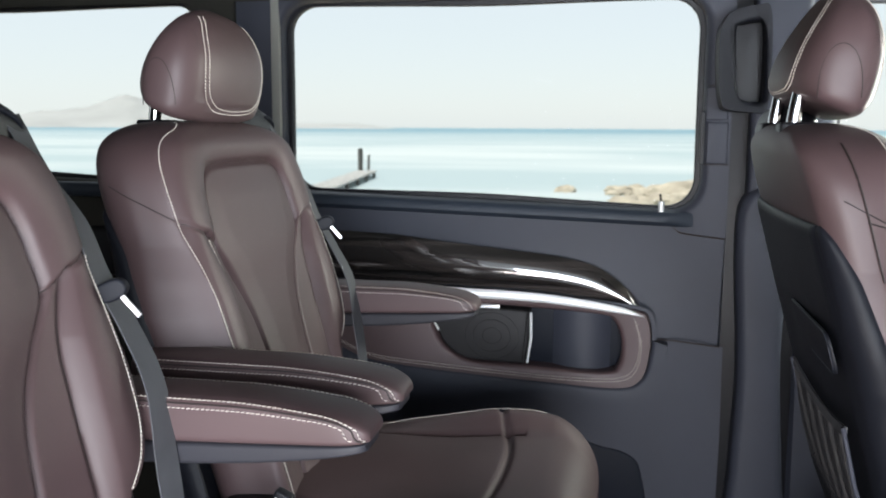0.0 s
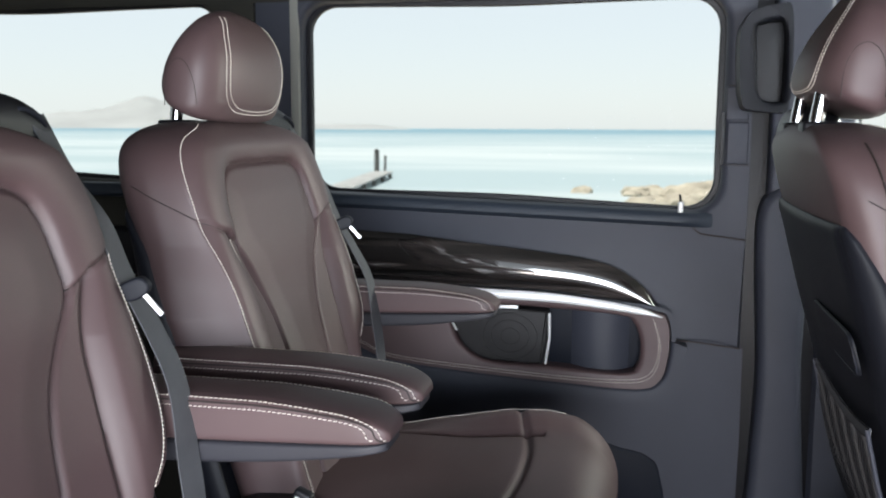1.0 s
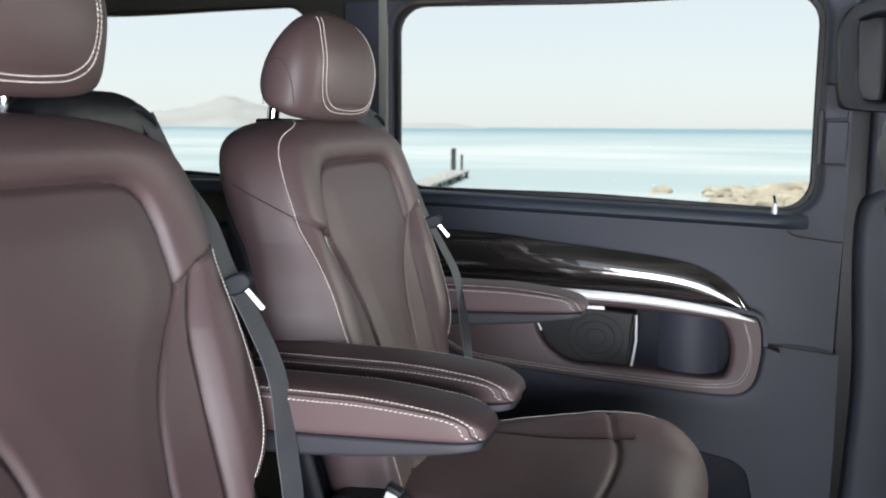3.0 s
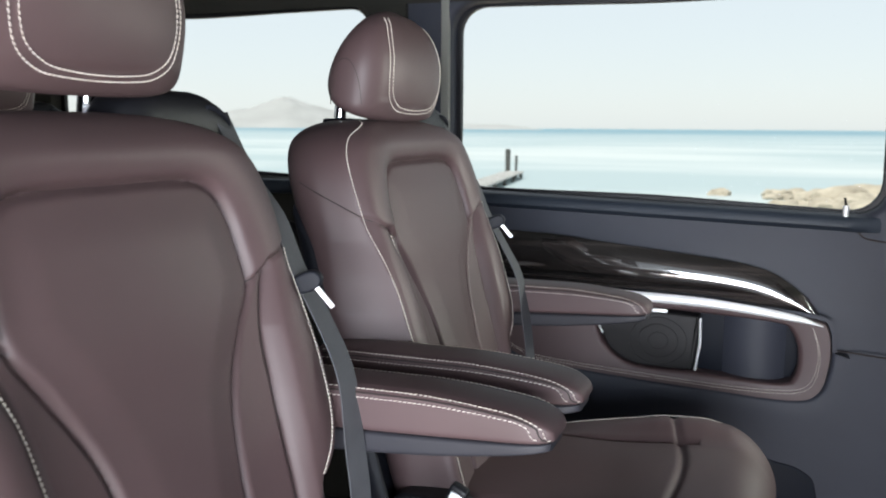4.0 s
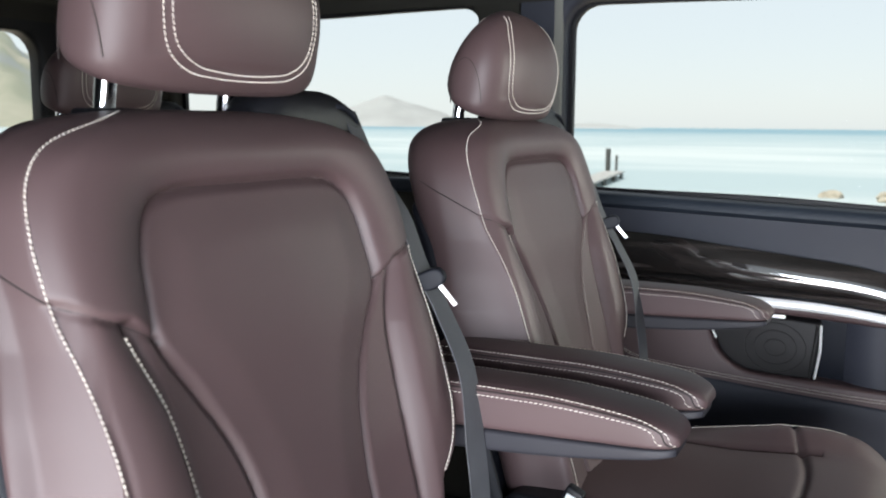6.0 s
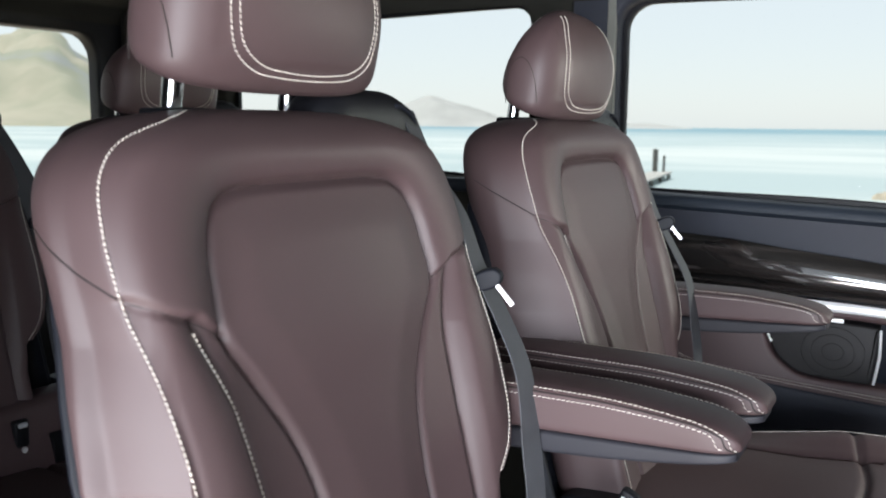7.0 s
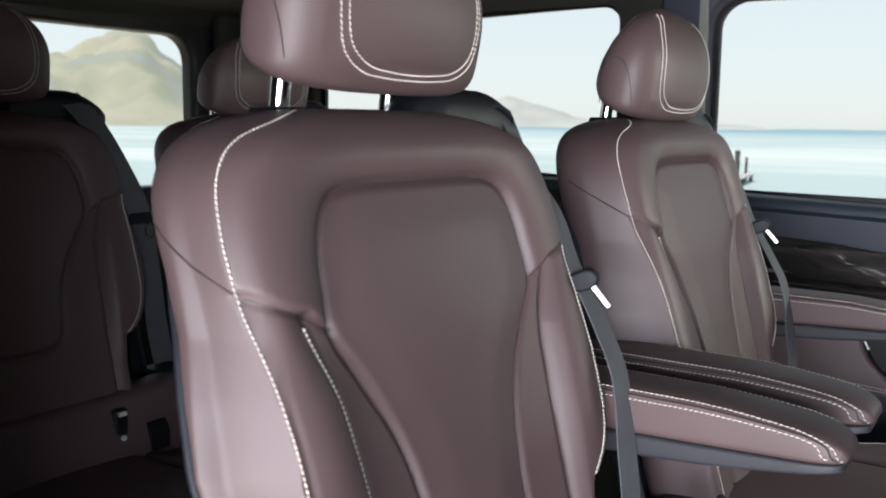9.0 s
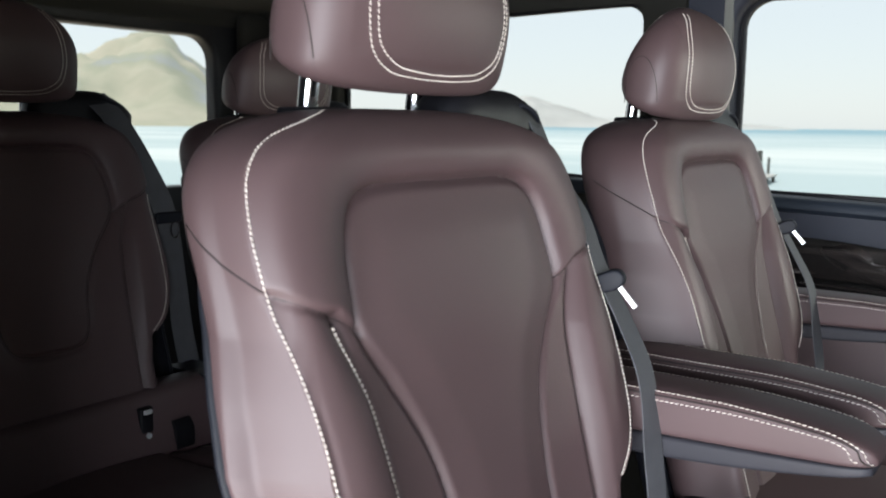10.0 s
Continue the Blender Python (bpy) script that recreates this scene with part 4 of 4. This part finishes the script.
for r in (0.052, 0.036, 0.018):
    bm = tube([(0.266 + r * 1.15 * math.cos(a), PANEL_Y + 0.0045, 0.506 + r * math.sin(a)) for a in np.linspace(0, math.tau, 49)], 0.0016, 6, caps=False)
    part("speaker_ring", bm, MESH, speaker)
part("speaker_edge", tube([(0.352, PANEL_Y + 0.003, 0.562), (0.353, PANEL_Y + 0.002, 0.507), (0.345, PANEL_Y + 0.003, 0.450)], 0.003, 8), SATIN, speaker, "satin metal edge")
part("speaker_clip", tube([(0.130, PANEL_Y, 0.558), (0.139, PANEL_Y - 0.002, 0.532), (0.148, PANEL_Y, 0.515)], 0.003, 8), SATIN, speaker, "satin metal edge")
part("speaker_mark", box_bm(0.236, 0.284, PANEL_Y - 0.003, PANEL_Y + 0.006, 0.569, 0.577, 0.0015), SATIN, speaker, "small metal maker's plate")
# swelling lower part of the lining, joint line and vent
swell_top = smooth_line([(-0.33, 0.405), (-0.03, 0.400), (0.301, 0.376), (0.54, 0.366), (0.605, 0.380), (0.636, 0.42), (0.644, 0.47), (0.646, 0.49)], 110)
swell_line = np.vstack([swell_top, [(0.648, 0.5065), (0.662, 0.5065), (0.71, 0.502), (0.752, 0.4975), (0.754, 0.30), (0.754, 0.03), (0.2, 0.03), (-0.33, 0.03)]])
part("lower_swell", slab(swell_line, Y - 0.012, Y + 0.01, 0.006), TRIM, lining, "grey plastic lower lining")
# closed plate; the recess's darkness is put into its near-black colour
part("floor_vent", slab(smooth_line([(0.43, 0.262), (0.52, 0.258), (0.57, 0.245), (0.596, 0.21), (0.596, 0.10), (0.43, 0.10)], 60, True), Y - 0.016, Y, 0.003), POCKET, lining, "near-black plate standing for the dark of a floor vent opening")
part("lock_pin", tube([(0.620, Y - 0.004, 0.775), (0.620, Y - 0.004, 0.802), (0.620, Y - 0.004, 0.806)], 0.006, 12), SATIN, lining, "small silver lock pin")
part("pin_stem", tube([(0.620, Y - 0.004, 0.805), (0.617, Y - 0.004, 0.822)], 0.0025, 8), BLACK, lining)
# rear reveal only: the daylight on it is put into its paler colour
part("window_reveal", slab(rounded(-0.254, -0.2345, 0.826, 1.282, 0.003), Y - 0.003, Y + 0.030, 0.002), LIT_REVEAL, lining, "window reveal with its daylight put into a pale grey colour")
part("latch_cover", slab(rounded(0.707, 0.750, 0.888, 0.9735, 0.004), Y - 0.006, Y + 0.005, 0.003), TRIM, lining)
part("latch_cover", slab(rounded(0.703, 0.748, 0.9775, 1.0465, 0.004), Y - 0.006, Y + 0.005, 0.003), TRIM, lining)
part("latch_slot", slab(rounded(0.694, 0.7025, 0.885, 0.995, 0.004), Y - 0.002, Y + 0.004, 0.001), BLACK, lining, "black latch slot")
for x0, x1, z0 in ((0.706, 0.754, 1.0488), (0.704, 0.754, 0.8855)):
    part("trim_joint", box_bm(x0, x1, Y - 0.0022, Y + 0.003, z0 - 0.0011, z0 + 0.0011, 0.0005, 1), DARK_SEAM, lining, "narrow dark joint")
part("trim_joint", tube([(x, Y - 0.0006, z) for x, z in smooth_line([(0.640, 0.762), (0.655, 0.744), (0.675, 0.738), (0.755, 0.7288)], 30)], 0.0018, 6), DARK_SEAM, lining, "narrow dark joint")
part("trim_joint", tube([(x, Y - 0.0128, z) for x, z in smooth_line([(0.606, 0.510), (0.630, 0.5085), (0.664, 0.5068), (0.71, 0.5025), (0.752, 0.498)], 30)], 0.0018, 6), DARK_SEAM, lining, "narrow dark joint")
# rear part of the far lining
rear_lining = thing("rear_side_lining", pose(0, 0, 0), "dark side lining with ledge behind the seats", "side panel", kind="structure")
part("rear_ledge", box_bm(REAR_X + 0.02, -0.34, Y - 0.02, Y + 0.04, 0.79, 0.825, 0.012), NAVY, rear_lining)
part("rear_band", box_bm(REAR_X + 0.02, -0.34, Y - 0.03, Y + 0.01, 0.60, 0.72, 0.02), BLACK, rear_lining)

# ---- the seats ----
cabin_seat(0.0, 0.0, "brown leather captain's chair with folded-down armrest and belt", "middle row seats", arms=(1,), raised=0.014, slim=0.5)
cabin_seat(0.0, 0.66, "brown leather captain's chair with two armrests beside the window", "middle row seats", arms=(-1, 1), raised=-0.002)
cabin_seat(-0.885, 0.095, "brown leather rear seat in shade with U-shaped panel", "rear row seats", bench=True, raised=0.014)
cabin_seat(-0.885, 0.70, "brown leather rear seat in shade beside the window", "rear row seats", bench=True)
front = cabin_seat(0.855, 0.66, "brown leather front seat with black pocketed back", "front seats", belt=False, raised=0.006)



def back_at(y, z, off=0.0):
    """A place on the outer face of a seat's back shell."""
    return (float(plane_x(z)) - BACK_T - 0.017 - off, y, z)


def pocket_back(root):
    """Table flap, net pocket and its rods on a front seat's back."""
    def lay(outline, off, depth):
        bm = slab(outline, 0.0, depth, 0.003)
        for v in bm.verts:
            y, d, z = v.co
            v.co = back_at(y, z, off - d)
        return bm
    part("back_flap", lay(rounded(-0.222, 0.0, 0.690, 0.738, 0.014), 0.0055, 0.004), SHELL, root, "slim dark plastic flap")
    part("flap_edge", tube([back_at(y, z, 0.006) for y, z in rounded(-0.222, 0.0, 0.690, 0.738, 0.014, 80)[14:62]], 0.0005, 6), TRIM, root, "thin grey flap edge")
    near, far, top = -0.232, 0.080, 0.632
    half, mid = (far - near) / 2, (far + near) / 2
    sag = lambda y: 0.016 * (1 - ((y - mid) / half) ** 2)
    for y in (near, far):
        part("pocket_rod", tube([back_at(y, top + 0.004, 0.012), back_at(y, top - 0.06, 0.015), back_at(y, top - 0.155, 0.012)], 0.0026, 10), TRIM, root, "grey pocket rod")
    hem = np.linspace(near, far, 13)
    net = part("net_pocket", ribbon([back_at(y, top - sag(y), 0.010) for y in hem], [(0, 0, 0.005)] * 13, 0.003), WEB, root, "black elastic net pocket")
    for i in range(30):
        y0 = near + 0.004 + i * (far - near - 0.008) / 29
        part("net_cord", tube([back_at(y0 + 0.003 * math.sin(k * 0.9 + i), top - 0.008 - sag(y0) - 0.19 * k / 12, 0.011 + 0.008 * math.sin(k / 12 * math.pi)) for k in range(13)], 0.0009, 5), BLACK, net)
    for i in range(19):
        z0 = top - 0.022 - i * 0.0098
        part("net_cord", tube([back_at(y, z0 - sag(y), 0.011 + 0.008 * math.sin((top - 0.022 - z0) / 0.19 * math.pi)) for y in hem], 0.0009, 5), BLACK, net)


pocket_back(front)
for sign in (-1, 1):
    seam_path = [(float(plane_x(z)) - 0.058, sign * (float(half_width(z)) + 0.0048), z) for z in np.linspace(0.80, 0.945, 40)]
    part("shoulder_seam", tube(seam_path, 0.0011, 6), DARK_SEAM, front, "dark piped shoulder seam")
    cross_path = [(float(plane_x(0.845 + 0.3 * d)) - d, sign * (float(half_width(0.85)) + 0.0045), 0.845 + 0.3 * d) for d in np.linspace(0.03, 0.06, 12)]
    part("cross_seam", tube(cross_path, 0.0009, 6), DARK_SEAM, front, "dark cross seam")

# ---- outside ----
SEA_Z = -3.0
SAND = material("pale_sand", (0.46, 0.40, 0.31), 0.95, grain=0.6, grain_scale=40, vary=0.15, vary_scale=0.6)
ROCK = material("pale_rock", (0.40, 0.36, 0.28), 0.9, grain=0.8, grain_scale=4, vary=0.3, vary_scale=0.9)
PLANK = material("weathered_timber", (0.42, 0.42, 0.40), 0.85, grain=0.5, grain_scale=30, vary=0.2, vary_scale=3)
POST = material("dark_timber", (0.10, 0.10, 0.09), 0.9, grain=0.5, grain_scale=30, vary=0.2, vary_scale=3)


def water():
    mat = material("shallow_sea", (0.2, 0.5, 0.52), 0.6, spec=0.25)
    nt, b = mat.node_tree, mat.node_tree.nodes["Principled BSDF"]
    tc = nt.nodes.new("ShaderNodeTexCoord")
    mp = nt.nodes.new("ShaderNodeMapping")
    mp.inputs["Scale"].default_value = (0.012, 0.035, 1)
    n = nt.nodes.new("ShaderNodeTexNoise")
    n.inputs["Scale"].default_value, n.inputs["Detail"].default_value = 1.0, 6
    ramp = nt.nodes.new("ShaderNodeValToRGB")
    ramp.color_ramp.elements[0].position, ramp.color_ramp.elements[1].position = 0.42, 0.60
    ramp.color_ramp.elements[0].color, ramp.color_ramp.elements[1].color = (0.34, 0.42, 0.43, 1), (0.48, 0.53, 0.52, 1)
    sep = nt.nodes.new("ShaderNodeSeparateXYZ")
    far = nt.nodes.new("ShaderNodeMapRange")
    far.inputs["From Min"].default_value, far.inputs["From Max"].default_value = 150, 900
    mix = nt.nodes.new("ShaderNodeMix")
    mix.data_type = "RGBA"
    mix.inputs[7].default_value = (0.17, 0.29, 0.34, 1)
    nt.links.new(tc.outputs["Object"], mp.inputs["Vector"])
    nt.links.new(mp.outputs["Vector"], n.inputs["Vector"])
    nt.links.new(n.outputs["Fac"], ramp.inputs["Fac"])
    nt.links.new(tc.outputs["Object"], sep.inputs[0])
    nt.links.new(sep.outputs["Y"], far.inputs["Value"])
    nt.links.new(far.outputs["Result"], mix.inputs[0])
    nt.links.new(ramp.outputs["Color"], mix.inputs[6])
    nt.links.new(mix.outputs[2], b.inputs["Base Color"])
    return mat


WATER = water()
# the shore: flat by the van, falling to the water on the far and rear sides and on under it
xs = np.array((-4000, -60, -30, -12, -6, 4, 40, 4000.0))
ys = np.array((-4000, -40, -6, 6, 14, 26, 40, 60, 4000.0))
verts = []
for yy in ys:
    for xx in xs:
        d = max(yy - 6, -8 - xx, 0)
        verts.append((xx, yy, -0.55 - 3.6 * float(sstep(0, 30, d)) - (2.0 if d > 50 else 0)))
tagged(obj("ground", verts, grid_faces(len(xs), len(ys)), SAND), "pale sandy shore around the van", "ground", kind="structure")
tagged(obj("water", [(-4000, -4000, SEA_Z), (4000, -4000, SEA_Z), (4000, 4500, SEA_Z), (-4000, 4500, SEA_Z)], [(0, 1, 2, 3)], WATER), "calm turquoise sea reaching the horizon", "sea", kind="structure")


def hills(name, mat, label, profile, radius, depth, rough=0.30):
    """A range of hills: heights in degrees over the horizon by bearing, at a distance."""
    az = np.linspace(profile[0][0], profile[-1][0], 150)
    el = smooth_line(profile, 300)
    top = np.interp(az, el[:, 0], el[:, 1]) if el[-1, 0] > el[0, 0] else np.interp(az, el[::-1, 0], el[::-1, 1])
    rows = 26
    verts = []
    for j in range(rows):
        t = j / (rows - 1)
        for a, e in zip(az, top):
            r = radius + depth * t
            x, y = -r * math.sin(radians(a)), r * math.cos(radians(a))
            ridge = radius + depth * 0.7
            h = math.tan(radians(max(e, 0))) * ridge * math.sin(min(1, t / 0.7) * math.pi / 2) ** 1.3 * (1 if t < 0.7 else 1 - ((t - 0.7) / 0.3) ** 2)
            h *= 1 + rough * noise.fractal(Vector((x, y, 0)) / (depth * 0.14), 1.0, 2.0, 4) * (1 - t) * 1.2
            verts.append((x, y, SEA_Z - 0.5 + h))
    return tagged(obj(name, verts, grid_faces(150, rows), mat), label, "hill", kind="structure")


# the distance haze over the far hills is put into this pale colour
HAZE = material("haze_tinted_scrub", (0.36, 0.37, 0.36), 1.0, vary=0.12, vary_scale=0.006)
SCRUB = material("dry_hillside", (0.27, 0.28, 0.22), 1.0, vary=0.4, vary_scale=0.008)
for node in SCRUB.node_tree.nodes:
    if node.type == "VALTORGB":
        ramp = node.color_ramp
        ramp.elements[0].position, ramp.elements[0].color = 0.36, (0.25, 0.27, 0.27, 1)
        ramp.elements[1].position, ramp.elements[1].color = 0.66, (0.36, 0.34, 0.27, 1)
        mid = ramp.elements.new(0.46)
        mid.color = (0.25, 0.265, 0.20, 1)
    if node.type == "TEX_NOISE":
        node.inputs["Scale"].default_value, node.inputs["Detail"].default_value = 0.011, 8
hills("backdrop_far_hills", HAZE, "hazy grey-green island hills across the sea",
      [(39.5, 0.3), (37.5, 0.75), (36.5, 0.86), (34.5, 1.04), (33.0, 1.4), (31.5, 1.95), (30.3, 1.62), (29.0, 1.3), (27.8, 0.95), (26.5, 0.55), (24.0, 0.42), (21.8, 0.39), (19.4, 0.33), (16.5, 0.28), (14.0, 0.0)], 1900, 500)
hills("backdrop_near_hill", SCRUB, "dry green and rocky hillside beyond the bay",
      [(95, 1.5), (85, 2.6), (75, 3.0), (65, 3.0), (60.5, 3.1), (58.3, 3.55), (56.5, 4.17), (54.6, 4.87), (53.0, 5.13), (51.7, 4.9), (51.2, 4.4), (50.1, 3.5), (48.0, 2.2), (45.0, 1.2), (41.0, 0.4)], 650, 500, 0.55)


# added ridge for the hill's shaded side; the shade is in its rock colour
SHADED_FLANK = material("shaded_flank_rock", (0.25, 0.275, 0.29), 1.0, vary=0.25, vary_scale=0.012)
hills("backdrop_cliff", SHADED_FLANK, "rocky flank of the hill, its shade put into the blue-grey colour",
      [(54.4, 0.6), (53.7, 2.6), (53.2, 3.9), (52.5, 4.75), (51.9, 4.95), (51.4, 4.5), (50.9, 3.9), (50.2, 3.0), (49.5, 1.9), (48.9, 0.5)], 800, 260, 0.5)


def jetty():
    root = thing("jetty", pose(-15.85, 45.0, -2.5, 0, 0, 8.6), "weathered timber jetty standing in the shallow sea", "jetty")
    for i in range(44):
        part("plank", box_bm(-0.8, 0.8, i * 0.58, i * 0.58 + 0.54, -0.1, 0.02 * (i % 3), 0.01, 1), PLANK, root)
    for i in range(6):
        for x in (-0.7, 0.7):
            part("pile", tube([(x, 1 + i * 4.6, -1.6), (x, 1 + i * 4.6, -0.1)], 0.13, 8), POST, root)
    part("mooring_post", tube([(-0.5, 25.2, -1.6), (-0.5, 25.2, 1.75)], 0.20, 10), POST, root, "tall dark mooring post")
    part("mooring_post", tube([(0.12, 25.4, -1.6), (0.15, 25.4, 1.25)], 0.10, 10), POST, root, "thin dark mooring post")


jetty()


def rock(x, y, size, seed):
    rng = random.Random(seed)
    bm = bmesh.new()
    bmesh.ops.create_icosphere(bm, subdivisions=3, radius=size)
    off = Vector((rng.random() * 50, 0, 0))
    for v in bm.verts:
        v.co *= 1 + 0.35 * noise.fractal(v.co / size * 1.3 + off, 1.0, 2.0, 4)
        v.co.z *= 0.5
    ob = part("rock", bm, ROCK)
    ob.matrix_world = pose(x, y, SEA_Z + size * 0.12, 0, 0, rng.random() * 360)
    tagged(ob, "pale ochre boulder at the water's edge", "rock", "shore rocks")


rng = random.Random(4)
for i in range(26):
    t = rng.random()
    rock(0.3 + 5.2 * t + rng.uniform(-0.8, 0.8), 44 + 14 * rng.random(), rng.uniform(0.35, 0.8) + 0.7 * t, i)
rock(3.6, 53.0, 1.6, 77)
rock(-3.0, 57.0, 0.7, 78)
